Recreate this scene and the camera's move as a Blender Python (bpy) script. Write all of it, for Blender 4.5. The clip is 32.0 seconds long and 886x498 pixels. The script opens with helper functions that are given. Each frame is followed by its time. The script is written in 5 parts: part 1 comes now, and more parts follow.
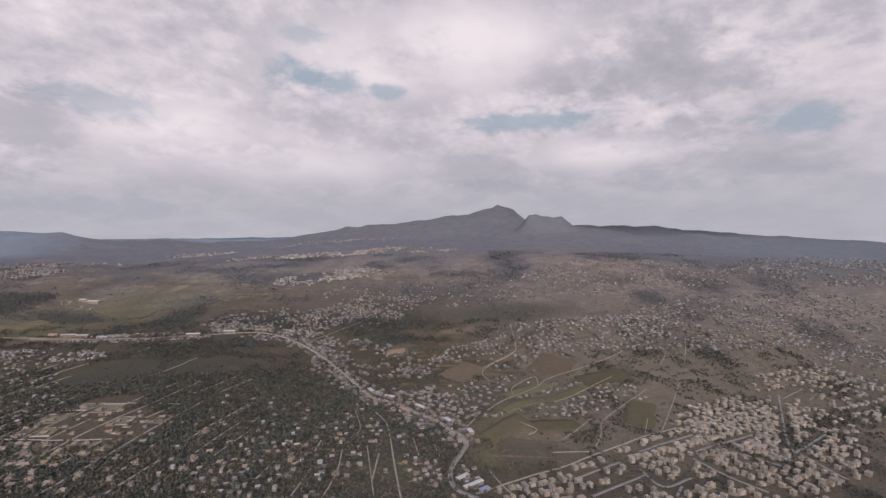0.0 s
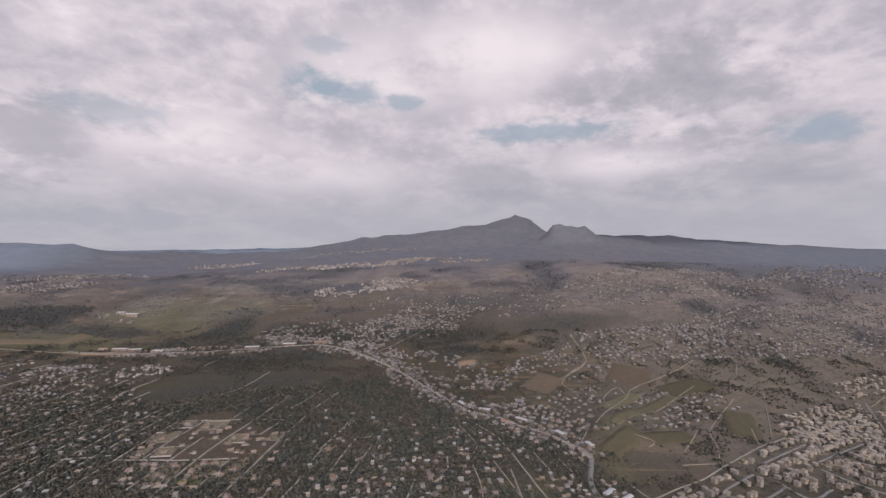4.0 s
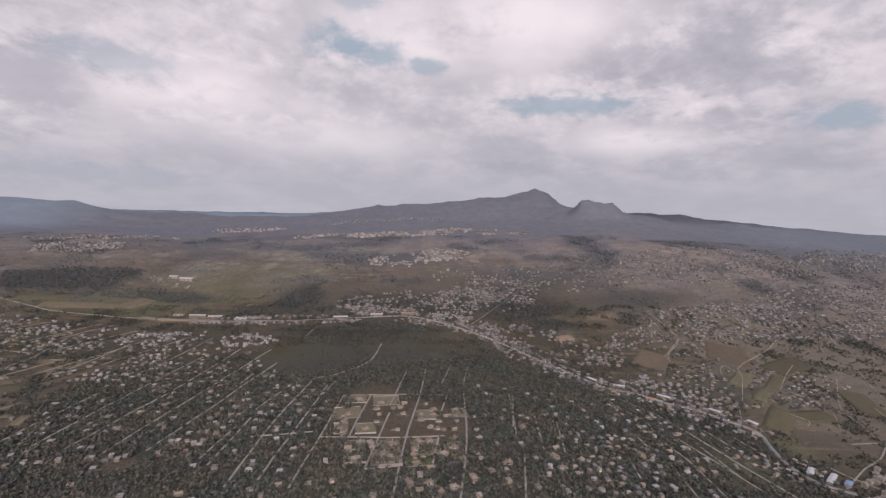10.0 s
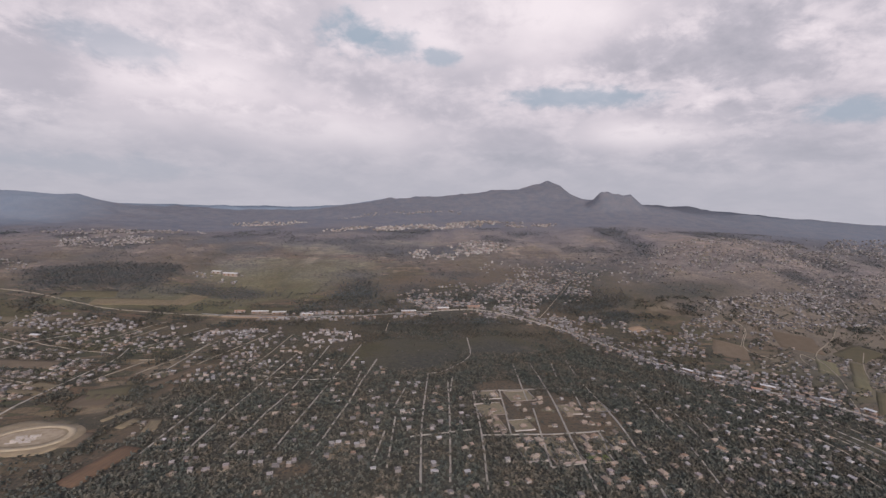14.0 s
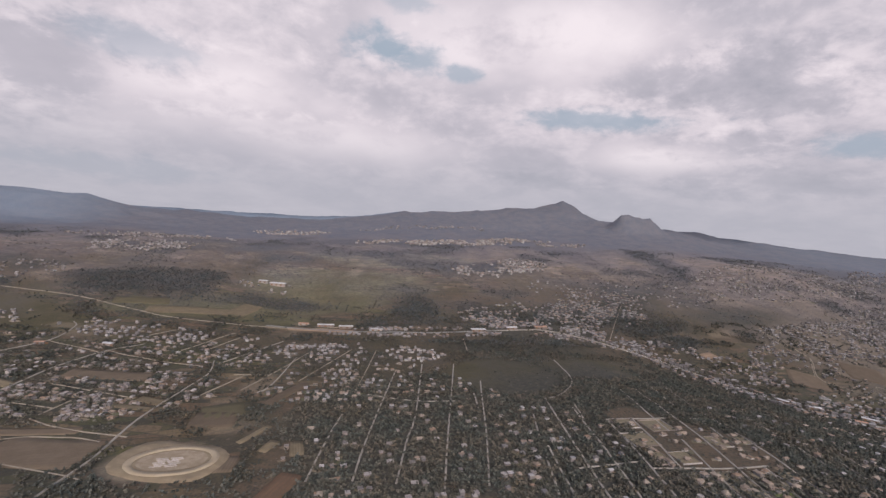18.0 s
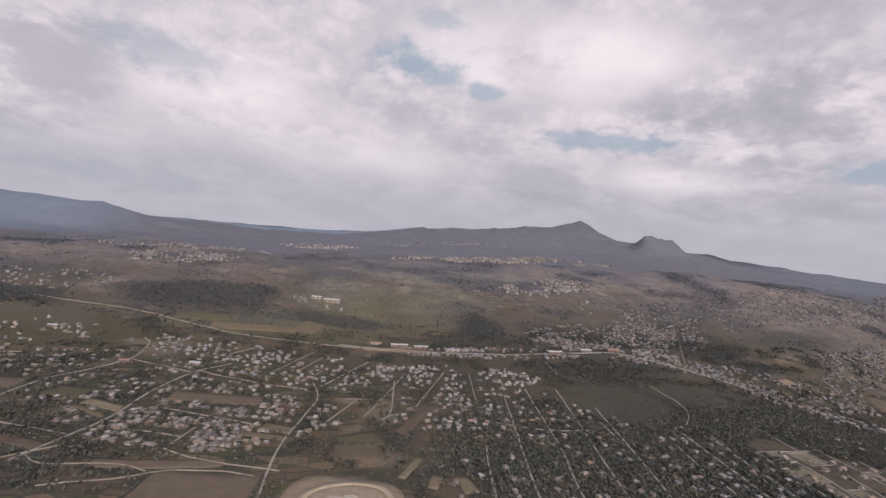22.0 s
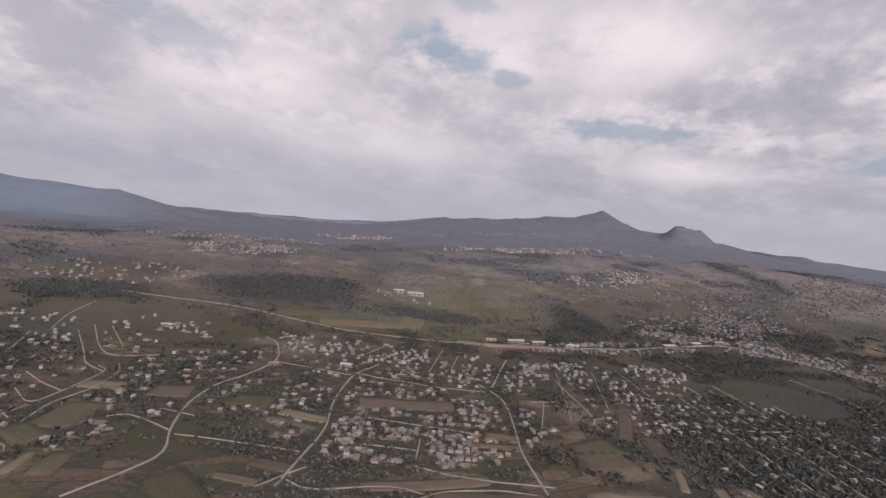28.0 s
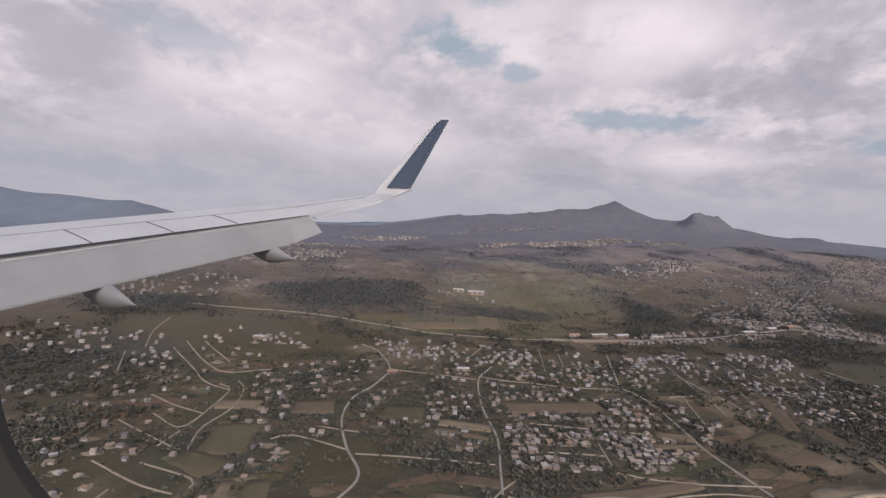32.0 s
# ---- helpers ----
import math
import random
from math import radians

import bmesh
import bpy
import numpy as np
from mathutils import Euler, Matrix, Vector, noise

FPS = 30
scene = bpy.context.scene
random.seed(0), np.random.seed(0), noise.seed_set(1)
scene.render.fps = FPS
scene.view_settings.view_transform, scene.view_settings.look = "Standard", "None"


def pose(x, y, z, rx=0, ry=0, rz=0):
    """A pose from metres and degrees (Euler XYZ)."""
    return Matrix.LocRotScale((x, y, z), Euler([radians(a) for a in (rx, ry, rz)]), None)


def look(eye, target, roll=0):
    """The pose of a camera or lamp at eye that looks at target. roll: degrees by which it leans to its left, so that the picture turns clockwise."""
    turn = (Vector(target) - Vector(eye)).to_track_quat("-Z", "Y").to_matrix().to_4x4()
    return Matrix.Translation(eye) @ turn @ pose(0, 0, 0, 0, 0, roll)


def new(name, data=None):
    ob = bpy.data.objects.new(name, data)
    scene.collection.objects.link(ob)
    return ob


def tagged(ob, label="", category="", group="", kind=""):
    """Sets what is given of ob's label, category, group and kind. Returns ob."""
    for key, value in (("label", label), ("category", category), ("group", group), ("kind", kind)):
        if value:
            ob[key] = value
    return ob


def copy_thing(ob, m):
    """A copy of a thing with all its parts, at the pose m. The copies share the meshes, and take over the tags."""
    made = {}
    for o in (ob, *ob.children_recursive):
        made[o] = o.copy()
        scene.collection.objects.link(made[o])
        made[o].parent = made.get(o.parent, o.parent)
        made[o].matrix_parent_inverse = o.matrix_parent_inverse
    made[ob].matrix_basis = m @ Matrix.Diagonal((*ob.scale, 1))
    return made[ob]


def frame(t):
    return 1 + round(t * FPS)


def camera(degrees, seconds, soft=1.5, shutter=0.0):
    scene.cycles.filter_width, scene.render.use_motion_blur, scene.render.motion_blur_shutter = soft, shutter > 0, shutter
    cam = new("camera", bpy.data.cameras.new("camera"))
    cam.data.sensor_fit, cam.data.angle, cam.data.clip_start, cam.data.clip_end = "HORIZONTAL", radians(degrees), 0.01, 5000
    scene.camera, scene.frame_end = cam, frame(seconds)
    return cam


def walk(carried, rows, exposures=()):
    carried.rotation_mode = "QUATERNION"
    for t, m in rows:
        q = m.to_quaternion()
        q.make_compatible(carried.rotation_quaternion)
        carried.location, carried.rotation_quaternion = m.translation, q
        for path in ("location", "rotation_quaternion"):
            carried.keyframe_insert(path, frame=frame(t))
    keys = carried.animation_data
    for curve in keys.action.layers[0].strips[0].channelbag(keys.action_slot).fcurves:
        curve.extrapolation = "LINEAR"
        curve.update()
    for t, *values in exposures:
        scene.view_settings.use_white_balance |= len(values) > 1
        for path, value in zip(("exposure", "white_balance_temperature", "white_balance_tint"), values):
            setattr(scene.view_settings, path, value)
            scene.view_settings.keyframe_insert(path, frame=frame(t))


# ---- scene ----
cam = camera(85.8, 32.0, soft=1.45)
METRES, EYE, TILT, LEAN, TURN = 1150.0, 230.0, -2.4, 0.0, 0.0
ROWS = [
    (0.0, 0.0, 0.0, 0.0, 0.0, 0.0, 0.0),
    (0.5, -0.0147, 0.0012, 0.0002, 0.08, -0.39, -0.09),
    (1.0, -0.0297, 0.0029, 0.0, 0.02, -0.68, -0.02),
    (1.5, -0.0446, 0.0049, -0.0002, -0.15, -0.65, 0.05),
    (2.0, -0.0594, 0.0056, -0.0004, -0.37, 0.04, 0.03),
    (2.5, -0.0744, 0.0064, -0.0008, -0.63, 0.77, -0.04),
    (3.0, -0.0895, 0.007, -0.0006, -0.89, 1.16, -0.07),
    (3.5, -0.1045, 0.0087, -0.0012, -1.13, 1.41, 0.04),
    (5.5, -0.1664, 0.0168, -0.0024, -2.16, 0.65, 0.58),
    (6.0, -0.1816, 0.0172, -0.0033, -2.29, 1.83, 0.44),
    (6.5, -0.1972, 0.0187, -0.0033, -2.45, 2.48, 0.24),
    (7.0, -0.2125, 0.0194, -0.0029, -2.67, 2.82, 0.11),
    (7.5, -0.2283, 0.0216, -0.0024, -2.98, 2.16, 0.05),
    (8.0, -0.2438, 0.0251, -0.0013, -3.3, 0.89, -0.08),
    (8.5, -0.2597, 0.0282, -0.0016, -3.63, 0.02, -0.3),
    (9.0, -0.2757, 0.0316, -0.0017, -3.98, -0.65, -0.8),
    (9.5, -0.2916, 0.0346, -0.0013, -4.42, -1.35, -1.34),
    (10.0, -0.3077, 0.0376, -0.0004, -4.9, -2.28, -1.77),
    (10.5, -0.3238, 0.0413, -0.0008, -5.35, -3.44, -1.92),
    (11.0, -0.3392, 0.0452, -0.0021, -5.69, -4.15, -1.79),
    (11.5, -0.3554, 0.0482, -0.0029, -6.02, -3.78, -1.68),
    (12.0, -0.3715, 0.051, -0.003, -6.3, -3.33, -1.63),
    (12.5, -0.3876, 0.0539, -0.0041, -6.55, -2.54, -1.59),
    (13.0, -0.4038, 0.0566, -0.0047, -6.82, -2.39, -1.61),
    (13.5, -0.4196, 0.0605, -0.0054, -7.0, -2.72, -1.53),
    (14.0, -0.4358, 0.0645, -0.0064, -7.21, -3.01, -1.47),
    (14.5, -0.4514, 0.0687, -0.0076, -7.38, -3.02, -1.43),
    (16.5, -0.5173, 0.0853, -0.0089, -8.39, -1.94, -2.61),
    (17.0, -0.5329, 0.0897, -0.0098, -8.68, -1.56, -2.95),
    (17.5, -0.5484, 0.0942, -0.0098, -9.01, -1.24, -3.4),
    (18.0, -0.5637, 0.0984, -0.0107, -9.38, -1.1, -3.81),
    (18.5, -0.5791, 0.1035, -0.0111, -9.76, -1.17, -4.2),
    (19.0, -0.5942, 0.1087, -0.0121, -10.11, -1.02, -4.48),
    (19.5, -0.6097, 0.1135, -0.0128, -10.46, -0.77, -4.58),
    (20.0, -0.6251, 0.1187, -0.0135, -10.68, -0.85, -4.51),
    (20.5, -0.6396, 0.1242, -0.0151, -10.83, -0.71, -4.39),
    (21.0, -0.6547, 0.1292, -0.0165, -10.96, 0.16, -4.55),
    (21.5, -0.6696, 0.1343, -0.0176, -11.02, 0.84, -4.81),
    (22.0, -0.6848, 0.1396, -0.018, -11.11, 0.99, -5.01),
    (22.5, -0.6998, 0.1453, -0.0185, -11.22, 0.64, -5.13),
    (23.0, -0.7143, 0.1516, -0.0192, -11.33, -0.06, -5.31),
    (23.5, -0.7285, 0.1576, -0.0211, -11.49, -0.22, -5.53),
    (24.0, -0.7423, 0.1633, -0.0226, -11.67, 0.04, -5.74),
    (24.5, -0.7562, 0.1686, -0.0239, -11.91, 0.3, -5.78),
    (25.0, -0.7705, 0.1743, -0.0248, -12.16, 0.35, -5.62),
    (25.5, -0.7832, 0.1795, -0.0262, -12.32, 0.2, -5.3),
    (27.5, -0.8394, 0.2033, -0.0301, -13.52, 0.21, -4.84),
    (28.0, -0.8528, 0.2091, -0.0312, -13.81, 0.02, -4.88),
    (28.5, -0.8659, 0.2148, -0.0324, -14.11, -0.17, -4.61),
    (29.0, -0.8793, 0.2206, -0.0335, -14.43, -0.32, -4.18),
    (29.5, -0.8925, 0.2266, -0.0344, -14.71, -0.58, -3.65),
    (30.0, -0.9058, 0.2325, -0.0355, -14.95, -0.62, -3.2),
    (30.5, -0.9189, 0.2385, -0.0366, -15.13, -0.82, -2.86),
    (31.0, -0.932, 0.2445, -0.0375, -15.27, -0.84, -2.6),
    (31.5, -0.9451, 0.2501, -0.0386, -15.38, -0.41, -2.39),
    (32.0, -0.958, 0.2553, -0.0392, -15.43, -0.09, -2.23),
]
walk(cam, [(t, pose(0, 0, EYE, TILT, LEAN, TURN) @ pose(METRES * x, METRES * y, METRES * z, 90 + pitch, roll, yaw)) for t, x, y, z, yaw, pitch, roll in ROWS],
     [(0.0, 0.0, 6500, 14), (8.5, 0.0, 6500, 14), (11.0, 0.07, 6500, 14), (20.0, 0.08, 6500, 14), (25.0, 0.04, 6500, 14), (32.0, 0.0, 6500, 14)])

# ---- light ----
SUN_UP, SUN_AZ = 35.0, 178.0          # degrees; azimuth clockwise from +y
world = bpy.data.worlds.new("overcast_sky")
scene.world = world
world.use_nodes = True
wn = world.node_tree.nodes
sky = wn.new("ShaderNodeTexSky")
sky.sky_type, sky.sun_disc = "NISHITA", False
sky.sun_elevation, sky.sun_rotation = radians(SUN_UP), radians(SUN_AZ)
sky.air_density, sky.dust_density = 1.0, 3.0
wn["Background"].inputs[1].default_value = 0.15
world.node_tree.links.new(sky.outputs[0], wn["Background"].inputs[0])
sun = new("sun", bpy.data.lights.new("sun", "SUN"))
sun.data.energy, sun.data.angle, sun.data.color = 1.88, radians(10), (1.0, 0.955, 0.915)
to_sun = Vector((math.sin(radians(SUN_AZ)) * math.cos(radians(SUN_UP)), math.cos(radians(SUN_AZ)) * math.cos(radians(SUN_UP)), math.sin(radians(SUN_UP))))
sun.matrix_world = look((0, 0, 600), Vector((0, 0, 600)) - to_sun)

# ---- node helpers ----


class Mat:
    """A procedural material: short calls that each add one node."""

    def __init__(self, name):
        self.m = bpy.data.materials.new(name)
        self.m.use_nodes = True
        self.t = self.m.node_tree
        self.b = self.t.nodes["Principled BSDF"]
        self.b.inputs["Specular IOR Level"].default_value = 0.25

    def n(self, kind, **sets):
        node = self.t.nodes.new("ShaderNode" + kind)
        for key, value in sets.items():
            setattr(node, key, value)
        return node

    def put(self, socket, value):
        if isinstance(value, bpy.types.NodeSocket):
            self.t.links.new(value, socket)
        elif value is not None:
            socket.default_value = (*value, 1) if isinstance(value, tuple) and len(value) == 3 and socket.type == "RGBA" else value

    def math(self, op, a, b=None, c=None):
        node = self.n("Math", operation=op)
        for socket, value in zip(node.inputs, (a, b, c)):
            self.put(socket, value)
        return node.outputs[0]

    def coords(self, out="Object"):
        return self.n("TexCoord").outputs[out]

    def noise(self, scale, detail=4, rough=0.55, vec=None, distort=0.0):
        node = self.n("TexNoise")
        self.put(node.inputs["Vector"], vec if vec is not None else self.coords())
        for key, value in (("Scale", scale), ("Detail", detail), ("Roughness", rough), ("Distortion", distort)):
            node.inputs[key].default_value = value
        return node.outputs[0]

    def ramp(self, fac, stops, mode="LINEAR"):
        node = self.n("ValToRGB")
        node.color_ramp.interpolation = mode
        while len(node.color_ramp.elements) < len(stops):
            node.color_ramp.elements.new(0.5)
        for e, (at, col) in zip(node.color_ramp.elements, stops):
            e.position, e.color = at, (*col, 1) if isinstance(col, tuple) else (col, col, col, 1)
        self.put(node.inputs[0], fac)
        return node.outputs[0]

    def mix(self, fac, a, b, mode="MIX"):
        node = self.n("Mix", data_type="RGBA", blend_type=mode)
        self.put(node.inputs[0], fac), self.put(node.inputs[6], a), self.put(node.inputs[7], b)
        return node.outputs[2]

    def step(self, value, low, high, smooth=True):
        node = self.n("MapRange", interpolation_type="SMOOTHSTEP" if smooth else "LINEAR")
        self.put(node.inputs[0], value), self.put(node.inputs[1], low), self.put(node.inputs[2], high)
        return node.outputs[0]

    def attr(self, name):
        return self.n("Attribute", attribute_name=name).outputs["Fac"]

    def done(self, colour, rough=0.8, metal=0.0, bump=None, depth=0.1):
        self.put(self.b.inputs["Base Color"], colour)
        self.put(self.b.inputs["Roughness"], rough)
        self.put(self.b.inputs["Metallic"], metal)
        if bump is not None:
            node = self.n("Bump")
            node.inputs["Strength"].default_value, node.inputs["Distance"].default_value = 0.6, depth
            self.put(node.inputs["Height"], bump), self.put(self.b.inputs["Normal"], node.outputs[0])
        return self.m


# ---- materials ----


def mat_ground():
    m = Mat("dry_ground")
    co = m.coords()
    big, mid, fine = m.noise(0.005, 5, 0.6, co), m.noise(0.03, 5, 0.65, co), m.noise(0.16, 5, 0.7, co)
    clods = m.noise(0.42, 4, 0.7, co)

    def parcels(turn, along, across):
        turned = m.n("Mapping")
        turned.inputs["Rotation"].default_value, turned.inputs["Scale"].default_value = (0, 0, radians(turn)), (along, across, 0.0)
        m.put(turned.inputs["Vector"], co)
        cell, edge = m.n("TexVoronoi", feature="F1"), m.n("TexVoronoi", feature="DISTANCE_TO_EDGE")
        for node in (cell, edge):
            m.put(node.inputs["Vector"], turned.outputs[0])
            node.inputs["Scale"].default_value = 1.0
        tone = m.n("SeparateColor")
        m.put(tone.inputs[0], cell.outputs["Color"])
        return tone.outputs[0], tone.outputs[1], edge.outputs["Distance"]

    tone, tone2, rim = parcels(14, 0.017, 0.066)
    small, small2, small_rim = parcels(10, 0.05, 0.09)
    dry = m.mix(m.step(big, 0.38, 0.62), (0.124, 0.092, 0.064), (0.080, 0.070, 0.044))
    dry = m.mix(m.math("MULTIPLY", m.step(mid, 0.46, 0.66), 0.6), dry, (0.158, 0.118, 0.084))
    field = m.ramp(tone, [(0.0, (0.178, 0.118, 0.078)), (0.18, (0.086, 0.088, 0.045)), (0.36, (0.132, 0.096, 0.062)), (0.52, (0.064, 0.059, 0.041)), (0.70, (0.232, 0.172, 0.104)), (0.82, (0.122, 0.114, 0.052))], "CONSTANT")
    plot = m.ramp(small, [(0.0, (0.082, 0.079, 0.050)), (0.28, (0.158, 0.112, 0.078)), (0.48, (0.094, 0.090, 0.048)), (0.66, (0.205, 0.152, 0.100)), (0.80, (0.060, 0.056, 0.042))], "CONSTANT")
    field = m.mix(m.step(tone2, 0.45, 0.55), field, plot)
    tilled = m.math("MULTIPLY", m.attr("farm"), 0.92)
    col = m.mix(tilled, dry, m.mix(m.math("MULTIPLY", m.step(fine, 0.35, 0.7), 0.35), field, dry))
    wild = m.math("SUBTRACT", 1.0, m.math("MULTIPLY", tilled, 0.7))
    worn = m.math("MULTIPLY", fine, 0.16)
    hedge = m.math("MULTIPLY", m.math("MAXIMUM", m.step(m.math("ADD", rim, worn), 0.135, 0.09), m.math("MULTIPLY", m.step(m.math("ADD", small_rim, worn), 0.14, 0.10), 0.6)), m.attr("farm"))
    col = m.mix(m.math("MULTIPLY", hedge, 0.85), col, (0.058, 0.058, 0.048))
    col = m.mix(m.attr("green"), col, m.mix(m.step(mid, 0.35, 0.65), (0.076, 0.069, 0.040), (0.106, 0.090, 0.052)))
    col = m.mix(m.attr("meadow"), col, m.mix(m.step(fine, 0.35, 0.65), (0.100, 0.102, 0.054), (0.168, 0.152, 0.084)))
    col = m.mix(m.attr("bare"), col, m.mix(fine, (0.30, 0.235, 0.165), (0.40, 0.33, 0.25)))
    col = m.mix(m.attr("soil"), col, m.mix(fine, (0.115, 0.083, 0.056), (0.180, 0.130, 0.088)))
    col = m.mix(m.math("MULTIPLY", m.attr("pale"), 0.8), col, m.mix(m.step(mid, 0.35, 0.65), (0.172, 0.146, 0.122), (0.252, 0.207, 0.166)))   # dry tan slope soil
    scrub = m.math("MULTIPLY", m.step(m.math("ADD", m.math("MULTIPLY", fine, 0.55), m.math("MULTIPLY", mid, 0.5)), 0.49, 0.60), m.math("SUBTRACT", 1.0, m.attr("bare")))
    col = m.mix(m.math("MULTIPLY", m.math("MULTIPLY", scrub, wild), 0.6), col, (0.070, 0.067, 0.056))
    col = m.mix(m.attr("wood"), col, m.mix(m.step(fine, 0.4, 0.65), (0.058, 0.059, 0.052), (0.094, 0.086, 0.068)))
    cover, shrub = m.noise(0.055, 4, 0.65, co), m.n("TexVoronoi", feature="F1")
    m.put(shrub.inputs["Vector"], co)
    shrub.inputs["Scale"].default_value = 0.36
    growth = m.math("ADD", m.math("MULTIPLY", cover, 0.9), m.math("MULTIPLY", m.math("SUBTRACT", m.attr("wood"), m.math("ADD", m.attr("bare"), m.math("MULTIPLY", m.attr("green"), 0.7))), 0.25))
    dots = m.math("MULTIPLY", m.step(m.math("ADD", shrub.outputs["Distance"], m.math("MULTIPLY", fine, 0.3)), 0.62, 0.44), m.step(growth, 0.36, 0.52))
    col = m.mix(m.math("MULTIPLY", m.math("MULTIPLY", dots, wild), 0.8), col, (0.054, 0.053, 0.045))
    pale = m.math("MULTIPLY", m.step(m.noise(0.23, 3, 0.6, co), 0.60, 0.70), m.math("SUBTRACT", 1.0, m.attr("green")))
    col = m.mix(m.math("MULTIPLY", pale, 0.45), col, (0.235, 0.185, 0.145))
    # tan slopes, far woods, peaks and ranges, with distance haze mixed into their colour
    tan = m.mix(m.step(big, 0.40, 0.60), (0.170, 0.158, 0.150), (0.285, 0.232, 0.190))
    col = m.mix(m.math("MULTIPLY", m.attr("hazy_slope"), m.math("SUBTRACT", 0.85, m.math("MULTIPLY", m.attr("wood"), 0.8))), col, m.mix(m.math("MULTIPLY", m.step(mid, 0.40, 0.62), 0.55), tan, (0.124, 0.124, 0.136)))
    strips = m.math("ADD", 0.80, m.math("ADD", m.math("MULTIPLY", small, 0.26), m.math("MULTIPLY", tone, 0.16)))
    strips = m.math("MULTIPLY", strips, m.math("SUBTRACT", 1.0, m.math("MULTIPLY", m.step(m.math("ADD", small_rim, worn), 0.16, 0.10), 0.22)))
    col = m.mix(m.math("MULTIPLY", m.math("SUBTRACT", 1.0, m.attr("peak")), m.step(m.attr("hazy_slope"), 0.1, 0.35)), col, m.mix(1.0, col, strips, "MULTIPLY"))
    col = m.mix(m.math("MULTIPLY", m.attr("wood"), m.math("MULTIPLY", m.step(m.attr("hazy_slope"), 0.1, 0.5), 0.8)), col, m.mix(m.step(fine, 0.42, 0.66), (0.072, 0.076, 0.077), (0.112, 0.103, 0.094)))
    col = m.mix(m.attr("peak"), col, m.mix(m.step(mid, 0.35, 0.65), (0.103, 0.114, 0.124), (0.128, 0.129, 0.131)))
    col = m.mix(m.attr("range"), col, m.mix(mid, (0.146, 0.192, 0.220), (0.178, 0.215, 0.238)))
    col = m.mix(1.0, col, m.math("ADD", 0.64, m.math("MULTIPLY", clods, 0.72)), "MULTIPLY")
    # far ground multiplied bluer, as haze
    col = m.mix(1.0, col, m.mix(m.step(m.attr("hazy_slope"), 0.0, 0.5), (0.735, 0.715, 0.70), (1.01, 0.99, 1.13)), "MULTIPLY")
    m.put(m.b.inputs["Specular IOR Level"], m.math("MULTIPLY", m.math("SUBTRACT", 1.0, m.step(m.attr("peak"), 0.0, 0.45)), 0.25))   # rough hill scrub has no sheen
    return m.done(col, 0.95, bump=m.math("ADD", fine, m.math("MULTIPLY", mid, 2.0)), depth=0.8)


def mat_plain(name, a, b, scale=0.4, rough=0.85, spread=0.0, metal=0.0, bump=None):
    """Two tones mottled together; spread: how far single objects differ in brightness."""
    m = Mat(name)
    n = m.noise(scale, 5, 0.65)
    col = m.mix(m.step(n, 0.3, 0.7), a, b)
    if spread:
        vary = m.math("ADD", 1 - spread / 2, m.math("MULTIPLY", m.n("ObjectInfo").outputs["Random"], spread))
        col = m.mix(1.0, col, vary, "MULTIPLY")
    return m.done(col, rough, metal, bump=n if bump else None, depth=bump or 0.1)


def mat_pick(name, stops, island=False, scale=0.35, rough=0.85):
    """One of several paints for each object (or loose piece), streaked by weather."""
    m = Mat(name)
    pick = m.n("NewGeometry").outputs["Random Per Island"] if island else m.n("ObjectInfo").outputs["Random"]
    col = m.ramp(pick, stops, "CONSTANT")
    co = m.coords()
    dirt = m.step(m.noise(scale, 5, 0.7, co), 0.45, 0.75)
    col = m.mix(m.math("MULTIPLY", dirt, 0.45), col, (0.16, 0.14, 0.12))
    return m.done(col, rough, bump=m.noise(3.0, 3, 0.6, co), depth=0.02)


WALLS = [(0.0, (0.296, 0.263, 0.244)), (0.22, (0.226, 0.188, 0.163)), (0.42, (0.341, 0.312, 0.296)), (0.52, (0.177, 0.142, 0.129)), (0.74, (0.150, 0.139, 0.144)), (0.88, (0.257, 0.210, 0.192))]
FLATS = [(0.0, (0.295, 0.269, 0.258)), (0.25, (0.205, 0.179, 0.167)), (0.45, (0.383, 0.358, 0.354)), (0.55, (0.159, 0.141, 0.141)), (0.82, (0.252, 0.217, 0.213))]
TILES = [(0.0, (0.198, 0.136, 0.101)), (0.25, (0.233, 0.180, 0.145)), (0.6, (0.163, 0.128, 0.106)), (0.85, (0.264, 0.216, 0.176))]
# far house tones, greyed to carry the haze of distance
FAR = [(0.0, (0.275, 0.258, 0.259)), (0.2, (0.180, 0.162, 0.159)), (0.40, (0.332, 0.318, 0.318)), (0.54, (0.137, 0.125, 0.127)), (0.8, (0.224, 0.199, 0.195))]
M_GROUND = mat_ground()
M_ROAD = mat_plain("dusty_road", (0.205, 0.183, 0.158), (0.285, 0.258, 0.228), 0.12, 0.95)
M_DIRT = mat_plain("dirt_track", (0.205, 0.172, 0.136), (0.275, 0.235, 0.19), 0.12, 0.95)
M_ASPHALT = mat_plain("worn_asphalt", (0.16, 0.15, 0.145), (0.22, 0.21, 0.20), 0.15, 0.9)
M_WALL, M_FLAT, M_TILE = mat_pick("rendered_wall", WALLS), mat_pick("concrete_roof", FLATS), mat_pick("clay_tiles", TILES)
BEIGES = [(0.0, (0.286, 0.245, 0.209)), (0.2, (0.237, 0.204, 0.173)), (0.4, (0.326, 0.286, 0.245)), (0.56, (0.245, 0.215, 0.192)), (0.8, (0.294, 0.241, 0.196))]
M_BLOCK, M_BLOCK_ROOF = mat_pick("beige_render", BEIGES), mat_pick("dusty_roof", [(p, (r * 0.95, g * 0.96, b * 1.0)) for p, (r, g, b) in BEIGES])
